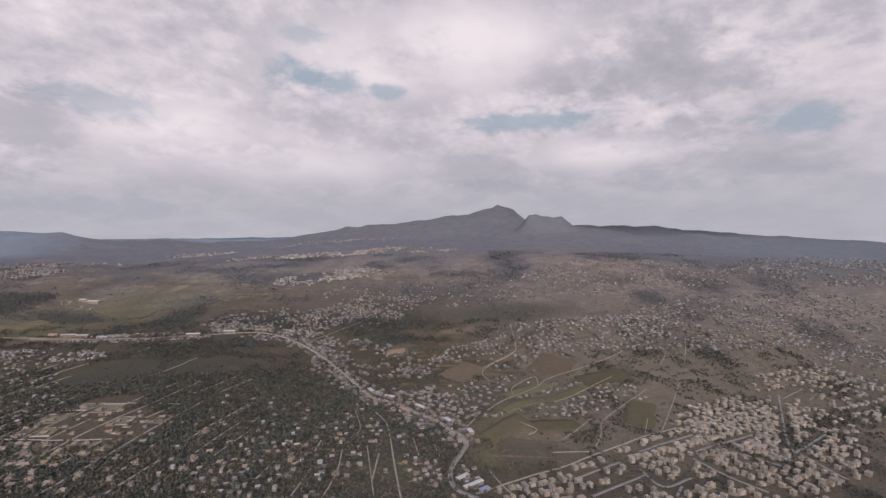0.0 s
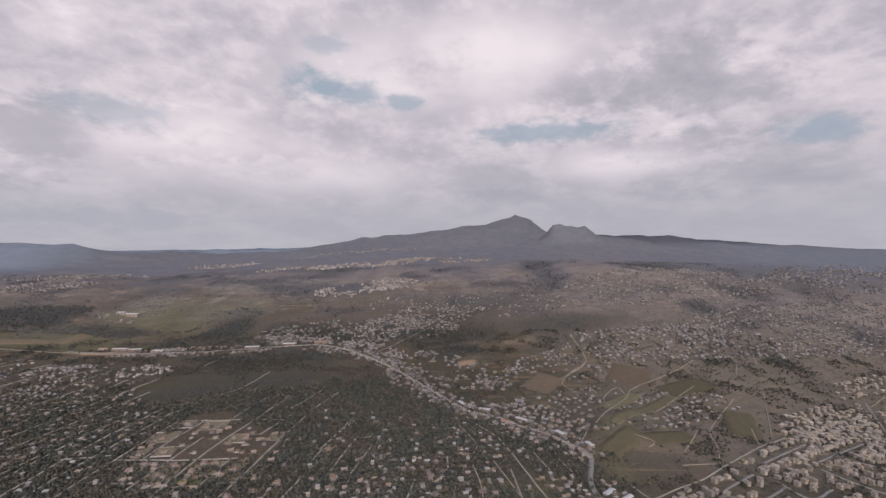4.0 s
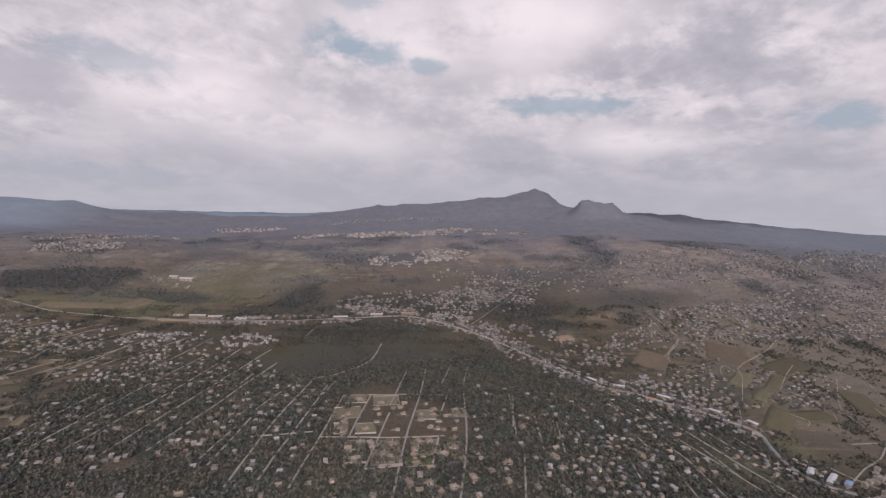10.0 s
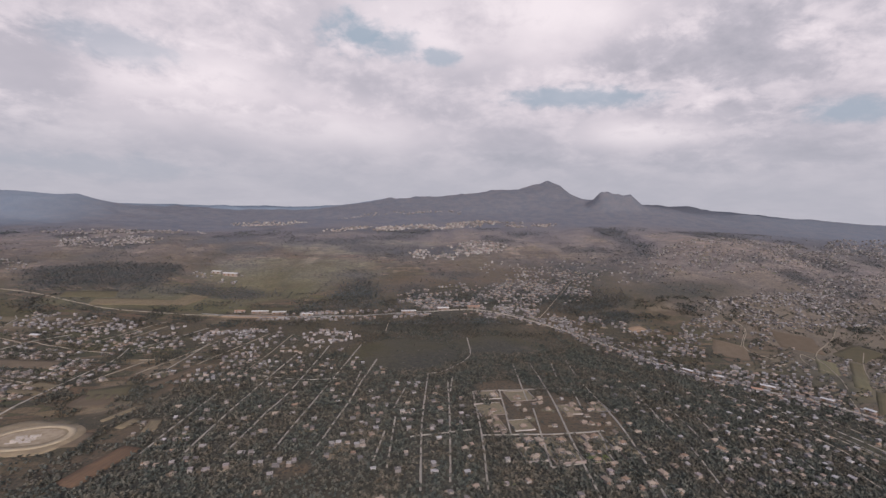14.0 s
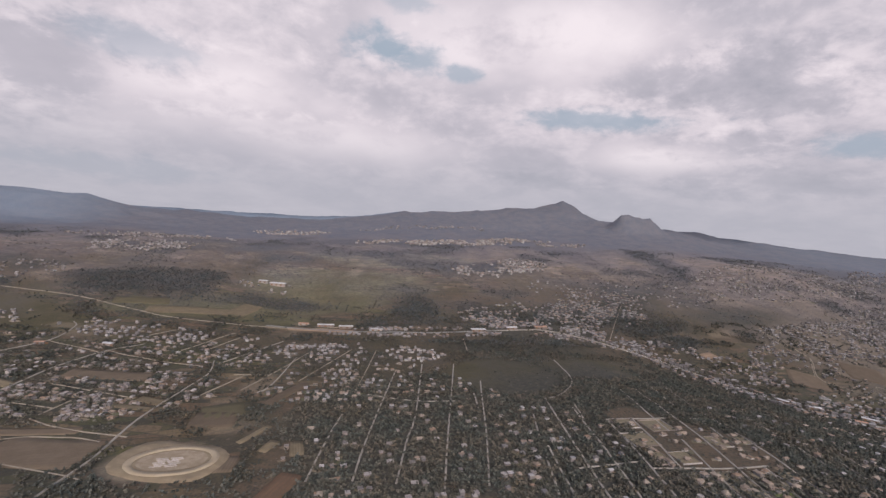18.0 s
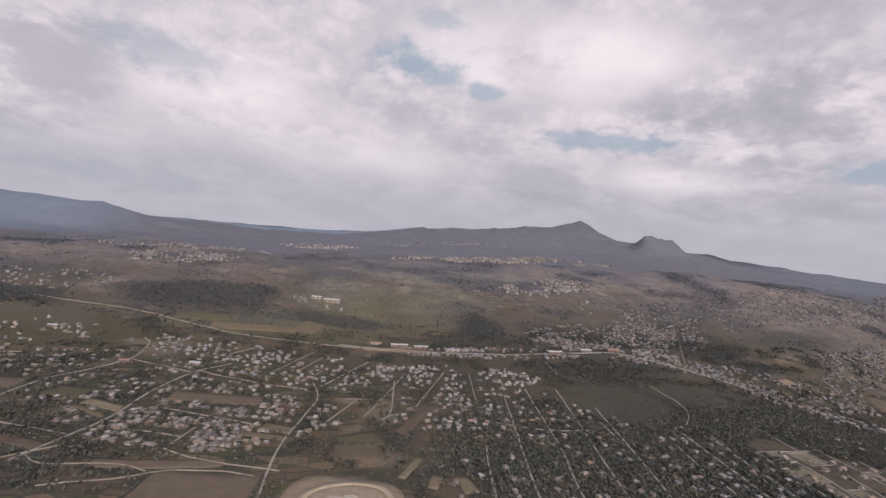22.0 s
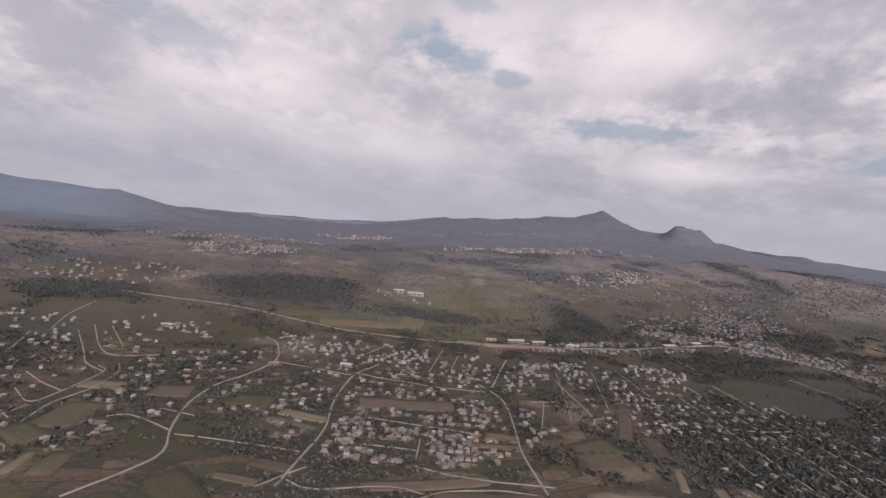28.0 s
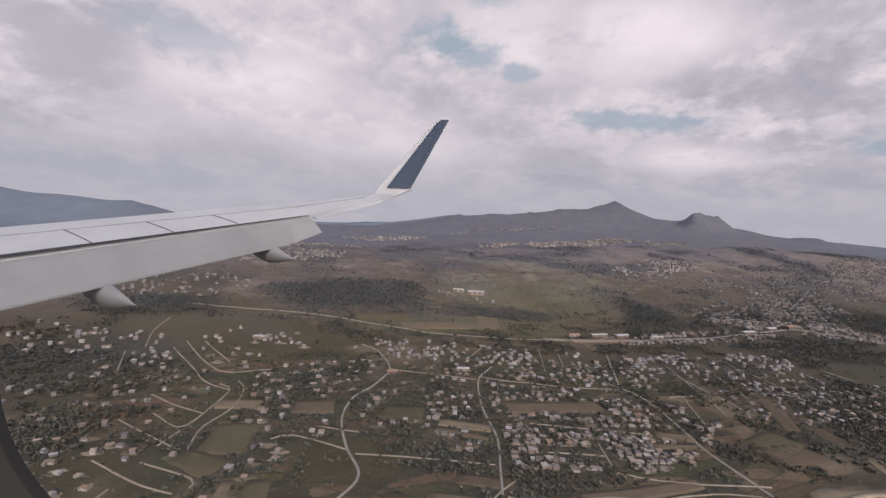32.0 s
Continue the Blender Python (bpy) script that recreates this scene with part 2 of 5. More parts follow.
# FAR tones dimmed again: haze over the distant slope put into the paint
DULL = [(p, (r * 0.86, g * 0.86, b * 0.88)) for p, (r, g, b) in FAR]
M_DULL, M_DULL_ROOF = mat_pick("hazy_walls", DULL, True), mat_pick("hazy_roofs", DULL[:4] + [(0.75, (0.20, 0.165, 0.145)), (0.9, (0.25, 0.21, 0.19))], True)
SOFT = [(p, (r * 0.78, g * 0.78, b * 0.79)) for p, (r, g, b) in FAR]
M_SOFT, M_SOFT_ROOF = mat_pick("weathered_walls", SOFT, True), mat_pick("weathered_roofs", SOFT[:4] + [(0.72, (0.24, 0.17, 0.135)), (0.9, (0.29, 0.235, 0.20))], True)
M_TOWN, M_TOWN_ROOF = mat_pick("town_walls", BEIGES, True), mat_pick("town_roofs", BEIGES, True)
M_WALL_FAR, M_ROOF_FAR = mat_pick("far_walls", FAR, True), mat_pick("far_roofs", FAR[:4] + [(0.75, (0.26, 0.19, 0.155)), (0.9, (0.31, 0.25, 0.21))], True)
M_GLASS = mat_plain("window_glass", (0.035, 0.04, 0.045), (0.05, 0.055, 0.06), 0.5, 0.2)
M_DOOR = mat_plain("painted_door", (0.12, 0.07, 0.045), (0.16, 0.10, 0.06), 0.8, 0.6, 0.6)
M_TANK = mat_plain("black_plastic", (0.02, 0.02, 0.022), (0.03, 0.03, 0.032), 1.0, 0.5)
M_BARK = mat_plain("bark", (0.06, 0.045, 0.032), (0.10, 0.08, 0.06), 2.0, 0.95)


def mat_leaf(name, a, b):
    m = Mat(name)
    pick = m.n("NewGeometry").outputs["Random Per Island"]
    own = m.n("ObjectInfo").outputs["Random"]
    col = m.mix(pick, a, b)
    col = m.mix(1.0, col, m.math("ADD", 0.7, m.math("MULTIPLY", own, 0.6)), "MULTIPLY")
    where = m.n("NewGeometry").outputs["Position"]
    clump, patch = m.noise(0.22, 2, 0.5, where), m.noise(0.028, 3, 0.55, where)
    col = m.mix(1.0, col, m.mix(m.step(clump, 0.35, 0.65), (0.76, 0.80, 0.80), (1.26, 1.20, 1.12)), "MULTIPLY")
    col = m.mix(1.0, col, m.mix(m.step(patch, 0.38, 0.62), (0.90, 0.97, 0.96), (1.12, 1.04, 0.96)), "MULTIPLY")
    m.b.inputs["Specular IOR Level"].default_value = 0.1
    return m.done(col, 0.9)


# leaf tones lifted and greyed, with haze and glare put into the colour
M_LEAF = mat_leaf("foliage", (0.069, 0.069, 0.064), (0.096, 0.092, 0.084))
# paler, bluer leaves: the haze before far trees is in their colour
M_LEAF_FAR = mat_leaf("hazy_foliage", (0.092, 0.099, 0.110), (0.122, 0.123, 0.130))
M_LEAF_DRY = mat_leaf("dry_foliage", (0.080, 0.072, 0.058), (0.120, 0.104, 0.082))

# ---- the lie of the land ----
BASE_AT = [-3000, 300, 700, 850, 950, 1200, 1300, 1600, 2000, 2400, 3500]
BASE_UP = [30, 22, 28, 32, 46, 88, 108, 150, 184, 204, 222]
# centre x, y, height, half-widths
HILLS = [(152, 2231, 96, 213, 191), (-337, 2328, 42, 234, 232), (470, 1887, 61, 219, 158), (971, 1850, 25, 65, 150), (1141, 1790, 8, 170, 160), (-290, 500, 14, 190, 170), (-2030, 1925, 80, 183, 200), (-1681, 2060, 54, 138, 141), (-2400, 2100, 60, 186, 250), (-80, 620, -14, 220, 120), (150, 1500, 22, 260, 160), (850, 2372, 40, 260, 128), (1554, 2318, 22, 361, 194), (-780, 1010, -19, 130, 120), (468, 1283, 22, 200, 120), (72, 575, 18, 60, 60)]
# rocky summits: centre x, y, height, half-widths at the foot
SUMMITS = [(255, 2232, 54, 138, 230), (336, 2275, 35, 112, 96), (328, 1825, 37, 60, 91), (354, 1826, 30, 72, 80), (399, 1828, 36, 60, 81), (455, 1840, 40, 55, 80), (479, 1876, 3, 110, 110)]


def hash2(ix, iy, seed):
    v = np.sin(ix * 127.1 + iy * 311.7 + seed * 74.7) * 43758.5453
    return v - np.floor(v)


def lumps(x, y, size, seed=0, octaves=4):
    """Smooth noise from 0 to 1, in patches of about that size."""
    out, amp, total = 0.0, 1.0, 0.0
    for k in range(octaves):
        u, v = np.asarray(x, float) / size * 2**k + 13.7 * k, np.asarray(y, float) / size * 2**k - 5.1 * k
        iu, iv = np.floor(u), np.floor(v)
        fu, fv = u - iu, v - iv
        fu, fv = fu * fu * (3 - 2 * fu), fv * fv * (3 - 2 * fv)
        a, b = hash2(iu, iv, seed + k), hash2(iu + 1, iv, seed + k)
        c, d = hash2(iu, iv + 1, seed + k), hash2(iu + 1, iv + 1, seed + k)
        out, total, amp = out + amp * ((a * (1 - fu) + b * fu) * (1 - fv) + (c * (1 - fu) + d * fu) * fv), total + amp, amp * 0.5
    return out / total


def land(x, y, rough=True):
    """The ground's height."""
    x, y = np.asarray(x, float), np.asarray(y, float)
    u = np.where(y < 0, 300.0, np.sqrt((0.32 * (x + 500)) ** 2 + y * y))
    h = sum(np.interp(u + d, BASE_AT, BASE_UP) for d in (-90, -45, 0, 45, 90)) / 5
    h = h - 0.055 * np.clip(x + 350, 0, 1100) * np.exp(-((np.maximum(y - 450, 0) / 420) ** 2))
    for cx, cy, a, sx, sy in HILLS:
        h = h + a * np.exp(-(((x - cx) / sx) ** 2) / 2 - ((y - cy) / sy) ** 2 / 2)
    for cx, cy, a, rx, ry in SUMMITS:
        h = h + a * np.clip(1 - np.hypot((x - cx) / rx, (y - cy) / ry), 0, 1) ** 1.15
    h = h - 38 * np.clip((-x - 450) / 500, 0, 1) * np.clip((u - 1300) / 500, 0, 1)
    if rough:
        far = np.clip((u - 1100) / 900, 0, 1)
        h = h + (lumps(x, y, 170, 3) - 0.5) * (8 + 16 * far) + (lumps(x, y, 60, 5, 3) - 0.5) * (2.0 + 12 * far)
    return h


def up(x, y):
    return float(land(x, y))


def inside(x, y, zones, slope=3.0):
    """How far inside the nearest of some leaning ovals (x, y, half-length, half-width, degrees): 1 within, 0 outside."""
    best = np.zeros(np.broadcast(x, y).shape)
    for cx, cy, rx, ry, turn in zones:
        c, s = math.cos(radians(turn)), math.sin(radians(turn))
        u, v = ((x - cx) * c + (y - cy) * s) / rx, (-(x - cx) * s + (y - cy) * c) / ry
        best = np.maximum(best, np.clip((1.25 - np.sqrt(u * u + v * v)) * slope, 0, 1))
    return best


WOODS_A = [
    (-450, 355, 260, 50, 5), (-120, 365, 160, 40, 0),
    (-600, 545, 130, 110, 5), (-640, 420, 120, 60, 0), (-470, 440, 90, 90, 0), (-160, 420, 120, 70, 0),
    (-90, 560, 40, 60, 20), (0, 480, 26, 60, 0), (-180, 1010, 150, 30, 25),
    (-290, 560, 210, 130, 10), (-200, 470, 200, 90, 0), (-560, 490, 130, 70, 0),
    (-1035, 1062, 118, 66, 8), (-150, 970, 110, 60, 10), (-370, 950, 80, 55, 0), (-430, 785, 110, 32, 8), (-1320, 805, 70, 85, 0)]
WOODS_B = [
    (-960, 1105, 60, 40, 20), (-335, 815, 60, 14, -8), (-110, 850, 60, 26, 25), (40, 555, 26, 16, 40),
    (-548, 985, 40, 72, -14), (-430, 800, 130, 22, 0), (-330, 640, 60, 70, 0), (-300, 385, 200, 60, 0),
    (-1275, 650, 30, 50, 0), (-100, 930, 100, 40, 20), (-790, 1010, 100, 35, -10), (-1290, 990, 90, 50, 0)]
WOODS = WOODS_A + WOODS_B
DARKS = [(-330, 1250, 130, 55, 10), (-250, 1560, 230, 40, 14), (-620, 1500, 140, 60, 10), (-1000, 1330, 260, 70, 10), (150, 1000, 150, 60, 10)]   # dark low scrub under far houses
MEADOWS = [(-930, 935, 110, 40, 8), (-800, 925, 70, 35, 0), (-760, 1005, 150, 50, 5), (-700, 1120, 170, 80, 0), (-560, 1300, 200, 70, 0), (80, 580, 50, 36, 35), (150, 660, 60, 34, 40), (60, 640, 40, 26, 30), (30, 470, 24, 30, 0), (-40, 440, 20, 40, 0), (100, 625, 30, 16, 40), (-70, 440, 14, 50, 0)]
SANDS = [(-787, 472, 31, 24, 15), (-345, 470, 60, 45, 0)]
GREENS = [(-345, 692, 58, 42, 10), (-720, 900, 60, 16, 0), (-1120, 850, 120, 30, -15), (-470, 660, 65, 60, 0), (-1075, 585, 32, 22, -15), (-1210, 870, 130, 60, 0), (60, 640, 70, 40, 30), (-1170, 680, 20, 25, 0), (110, 600, 90, 40, 30), (-1220, 590, 50, 26, 0)]
BARES = [(-711, 435, 12, 8, 20), (-702, 478, 7, 20, -15), (-704, 583, 8, 42, -18), (-89, 791, 12, 8, 20), (-24, 560, 26, 9, -45), (-80, 612, 22, 8, -25), (18, 508, 12, 8, -60), (-690, 850, 50, 12, -5), (-375, 530, 30, 24, 0), (-560, 405, 14, 8, 20), (-330, 500, 14, 20, 0)]
FARMS = [(-1050, 520, 260, 90, 0), (-850, 480, 160, 70, 0), (-80, 460, 90, 60, 0), (90, 560, 150, 110, 20), (-900, 640, 260, 160, 0), (-860, 960, 330, 160, 0), (180, 720, 300, 200, 0), (-1150, 760, 160, 200, 0), (-600, 1150, 260, 110, 0)]


# single fields: centre x, y, half-length, half-width, turn, what grows
FIELDS_A = [
    (-1149, 626, 23, 15, 79, "olive"), (-1144, 560, 14, 4, 78, "straw"), (-1126, 557, 14, 7, 87, "olive"), (-1162, 597, 17, 10, -42, "olive"), (-1151, 684, 17, 9, -8, "straw"), (-994, 608, 20, 3, -32, "straw"),
    (-1022, 530, 15, 4, -22, "straw"), (-714, 599, 32, 6, 59, "tilled"), (-843, 569, 17, 4, -14, "straw"), (-900, 645, 42, 12, -5, "tilled"), (-906, 523, 43, 6, 5, "tilled"), (-727, 513, 18, 3, 59, "straw"),
    (-705, 862, 50, 8, -7, "earth"), (-842, 962, 31, 18, 72, "straw")]
FIELDS_B = [
    (-1095, 672, 16, 13, -7, "tilled"), (-1030, 650, 18, 12, -16, "olive"), (-987, 621, 20, 6, -25, "straw"), (-1002, 546, 14, 6, -22, "tilled"), (-767, 542, 19, 14, -3, "tilled"), (-712, 492, 10, 4, 68, "straw"),
    (-1047, 515, 28, 12, -59, "olive"), (-738, 466, 12, 9, 88, "tilled"), (-872, 490, 36, 22, -6, "tilled"), (-834, 583, 14, 6, -22, "straw"), (-690, 487, 12, 5, -82, "straw"), (-698, 426, 27, 9, 67, "rust"), (-764, 560, 18, 14, 16, "olive")]
FIELDS_C = [
    (118, 648, 52, 12, 46, "meadow"), (160, 640, 60, 8, 44, "olive"), (70, 522, 34, 13, 43, "olive"), (31, 725, 36, 24, 54, "tilled"), (-78, 803, 15, 9, 20, "earth"), (101, 586, 40, 8, 45, "meadow"),
    (129, 538, 34, 12, 22, "olive"), (175, 758, 40, 30, 59, "tilled"), (252, 600, 42, 18, 66, "olive"), (243, 716, 45, 20, 24, "olive"), (-920, 930, 60, 16, 8, "straw"), (-1000, 955, 40, 14, 12, "olive")]
FIELDS = FIELDS_A + FIELDS_B + FIELDS_C


def in_field(x, y, grow=0.0):
    """Whether a place lies in one of the fields."""
    hit = np.zeros(np.broadcast(x, y).shape, bool)
    for cx, cy, rx, ry, turn, _ in FIELDS:
        c, s = math.cos(radians(turn)), math.sin(radians(turn))
        hit |= (np.abs((x - cx) * c + (y - cy) * s) < rx + grow) & (np.abs(-(x - cx) * s + (y - cy) * c) < ry + grow)
    return hit


def grid(*spans):
    return np.concatenate([np.arange(a, b, s) for a, b, s in spans])


def mesh_np(name, v, f, smooth=False):
    """A mesh from an array of places and one of triangles or quads."""
    me = bpy.data.meshes.new(name)
    v, f = np.asarray(v, np.float32), np.asarray(f, np.int32)
    me.vertices.add(len(v)), me.loops.add(f.size), me.polygons.add(len(f))
    me.vertices.foreach_set("co", v.ravel()), me.loops.foreach_set("vertex_index", f.ravel())
    me.polygons.foreach_set("loop_start", np.arange(0, f.size, f.shape[1], dtype=np.int32))
    me.polygons.foreach_set("use_smooth", np.full(len(f), smooth))
    me.update(calc_edges=True)
    me.validate()
    return me


def lay_ground():
    xs = grid((-3600, -1560, 60), (-1560, 900, 8), (900, 1600, 25), (1600, 3201, 80))
    ys = grid((-2600, 250, 95), (250, 1350, 8), (1350, 2700, 14), (2700, 3401, 50))
    gx, gy = np.meshgrid(xs, ys)
    gx, gy = gx.ravel(), gy.ravel()
    nx, ny = len(xs), len(ys)
    a = (np.arange(ny - 1)[:, None] * nx + np.arange(nx - 1)).ravel()
    me = mesh_np("ground", np.stack([gx, gy, land(gx, gy)], 1), np.stack([a, a + 1, a + nx + 1, a + nx], 1), True)
    u = np.hypot(0.5 * (gx + 500), gy)
    wob = (lumps(gx, gy, 90, 9) - 0.5) * 1.6
    sharp = (lumps(gx, gy, 35, 12, 3) - 0.5)
    masks = {
        "wood": np.clip(np.maximum(inside(gx, gy, WOODS + DARKS, 1.5) + wob * 1.5, (lumps(gx, gy, 140, 21) - 0.575) * 5 * np.clip(1.2 - np.clip((gx + 50) / 250, 0, 1) * np.clip((gy - 700) / 150, 0, 1), 0, 1) * (u < 1700) * (gy > 300) * (1 - 0.75 * inside(gx, gy, FARMS))), 0, 1),
        "green": np.clip((inside(gx, gy, GREENS) + wob * 0.5) * 1.3, 0, 1) * (inside(gx, gy, GREENS) > 0.02),
        "bare": np.clip(inside(gx, gy, SANDS[:1]) * 1.2 + sharp, 0, 1) * (inside(gx, gy, SANDS[:1]) > 0.02),
        "soil": np.clip(inside(gx, gy, BARES + SANDS[1:]) * 1.1 + sharp, 0, 0.9) * (inside(gx, gy, BARES + SANDS[1:]) > 0.02),
        "meadow": np.clip((inside(gx, gy, MEADOWS) + wob * 0.9) * 0.9, 0, 0.9) * (inside(gx, gy, MEADOWS) > 0.02),
        "pale": np.clip((gx + 10 + wob * 90) / 160, 0, 1) * np.clip((gy - 380 + wob * 50) / 140, 0, 1) * np.clip((1500 - gy + wob * 100) / 500, 0.25, 1),
        "farm": np.clip(inside(gx, gy, FARMS, 1.8) + wob * 0.6, 0, 1),
        # these grow with distance and carry the painted haze
        "hazy_slope": np.clip((u - 880) / 880 + wob * 0.3, 0, 1),
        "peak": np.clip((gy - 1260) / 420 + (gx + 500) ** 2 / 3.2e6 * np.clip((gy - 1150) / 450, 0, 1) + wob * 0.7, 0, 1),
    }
    # farthest ridges, given the palest blue haze colour
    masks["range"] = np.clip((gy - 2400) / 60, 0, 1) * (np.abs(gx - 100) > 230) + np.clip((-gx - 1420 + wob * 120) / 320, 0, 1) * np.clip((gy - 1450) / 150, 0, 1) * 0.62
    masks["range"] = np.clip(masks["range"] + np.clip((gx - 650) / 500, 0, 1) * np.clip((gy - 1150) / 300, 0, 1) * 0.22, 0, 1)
    masks["wood"] = masks["wood"] * (1 - 0.9 * masks["soil"])
    masks["wood"] = np.maximum(masks["wood"], np.clip((gx - 520) / 300 + wob * 0.6, 0, 1) * np.clip((gy - 1060) / 200, 0, 1) * 0.8)
    masks["bare"] = np.clip(masks["bare"] + np.clip((lumps(gx, gy, 75, 31) - 0.72) * 8, 0, 0.35) * (u < 1500) * (gy > 320), 0, 1)
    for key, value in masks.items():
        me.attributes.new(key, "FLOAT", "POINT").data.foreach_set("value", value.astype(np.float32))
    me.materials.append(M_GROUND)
    return tagged(new("ground", me), "dry rolling valley floor with fields, scrub and bare hills", "ground", kind="structure")


lay_ground()


def mat_crop(name, a, b, soil, rows):
    """Worked land: long rows, mottled growth and bare soil showing through."""
    m = Mat(name)
    co = m.coords()
    mid, fine = m.noise(0.09, 4, 0.6, co), m.noise(0.7, 4, 0.7, co)
    wave = m.n("TexWave", wave_type="BANDS", bands_direction="Y")
    m.put(wave.inputs["Vector"], co)
    wave.inputs["Scale"].default_value, wave.inputs["Distortion"].default_value = rows, 1.2
    col = m.mix(m.step(mid, 0.35, 0.65), a, b)
    col = m.mix(m.math("MULTIPLY", m.step(wave.outputs["Fac"], 0.5, 0.8), 0.35), col, soil)
    col = m.mix(m.math("MULTIPLY", m.step(fine, 0.52, 0.68), 0.5), col, soil)
    col = m.mix(1.0, col, m.math("ADD", 0.82, m.math("MULTIPLY", m.n("ObjectInfo").outputs["Random"], 0.36)), "MULTIPLY")
    return m.done(col, 0.95, bump=m.math("ADD", fine, wave.outputs["Fac"]), depth=0.15)


CROPS = {
    "olive": ("olive green field of low crops", mat_crop("low_crop", (0.080, 0.070, 0.041), (0.096, 0.081, 0.049), (0.078, 0.064, 0.045), 0.12)),
    "straw": ("straw-coloured stubble field", mat_crop("stubble", (0.180, 0.142, 0.094), (0.148, 0.117, 0.076), (0.128, 0.098, 0.064), 0.16)),
    "tilled": ("brown tilled field of bare soil", mat_crop("tilled_soil", (0.106, 0.079, 0.056), (0.126, 0.094, 0.068), (0.092, 0.074, 0.050), 0.14)),
    "earth": ("pale orange-brown yard of scraped earth", mat_crop("scraped_earth", (0.270, 0.186, 0.128), (0.215, 0.150, 0.104), (0.165, 0.122, 0.090), 0.05)),
    "meadow": ("bright green-yellow meadow", mat_crop("meadow_grass", (0.104, 0.094, 0.056), (0.130, 0.114, 0.068), (0.092, 0.080, 0.052), 0.05))}


CROPS["rust"] = ("rust-brown bare field", mat_crop("rust_soil", (0.150, 0.090, 0.056), (0.122, 0.076, 0.050), (0.100, 0.074, 0.052), 0.10))
CROPS["sand"] = ("wide pale sandy apron round the oval track", mat_crop("bare_sand", (0.275, 0.216, 0.146), (0.230, 0.178, 0.120), (0.195, 0.148, 0.100), 0.03))


def lay_field(cx, cy, rx, ry, turn, crop, seed, name="field", lift=0.34, power=20.0):
    """A patch of worked land that follows the ground, with a ragged edge."""
    label, material = CROPS[crop]
    c, s = math.cos(radians(turn)), math.sin(radians(turn))
    n, m = max(6, int(rx / 2.5)), max(6, int(ry / 2.5))
    gi, gj = np.meshgrid(*(np.concatenate([[-1], np.linspace(-0.985, 0.985, k - 1), [1]]) for k in (n, m)))
    gi, gj = gi.ravel(), gj.ravel()
    edge = np.maximum(np.abs(gi), np.abs(gj))
    rim, outer = edge > 0.98, edge > 0.999
    round_off = np.maximum(np.abs(gi), np.abs(gj)) / np.maximum((np.abs(gi) ** power + np.abs(gj) ** power) ** (1 / power), 1e-6)
    u, v = gi * rx * round_off, gj * ry * round_off
    x, y = cx + u * c - v * s, cy + u * s + v * c
    wob = (lumps(x, y, 9, 60 + seed % 5, 2) - 0.5) * min(3.0, 0.3 * ry) * rim
    u, v = u + gi * wob, v + gj * wob
    x, y = cx + u * c - v * s, cy + u * s + v * c
    z = land(x, y) + lift - 1.3 * lift * outer
    h0 = float(land(cx, cy))
    a = (np.arange(m)[:, None] * (n + 1) + np.arange(n)).ravel()
    me = mesh_np(name, np.stack([u, v, z - h0], 1), np.stack([a, a + 1, a + n + 2, a + n + 1], 1), True)
    me.materials.append(material)
    ob = tagged(new(name, me), label, "field", kind="structure")
    ob.location, ob.rotation_euler = (cx, cy, h0), (0, 0, radians(turn))
    return ob


for k, spot in enumerate(FIELDS):
    lay_field(*spot, k)

# ---- cloud cover ----
SKY_AT, SKY_WIDE, SKY_HIGH = (-550.0, 200.0, 230.0), 2750.0, 958.0


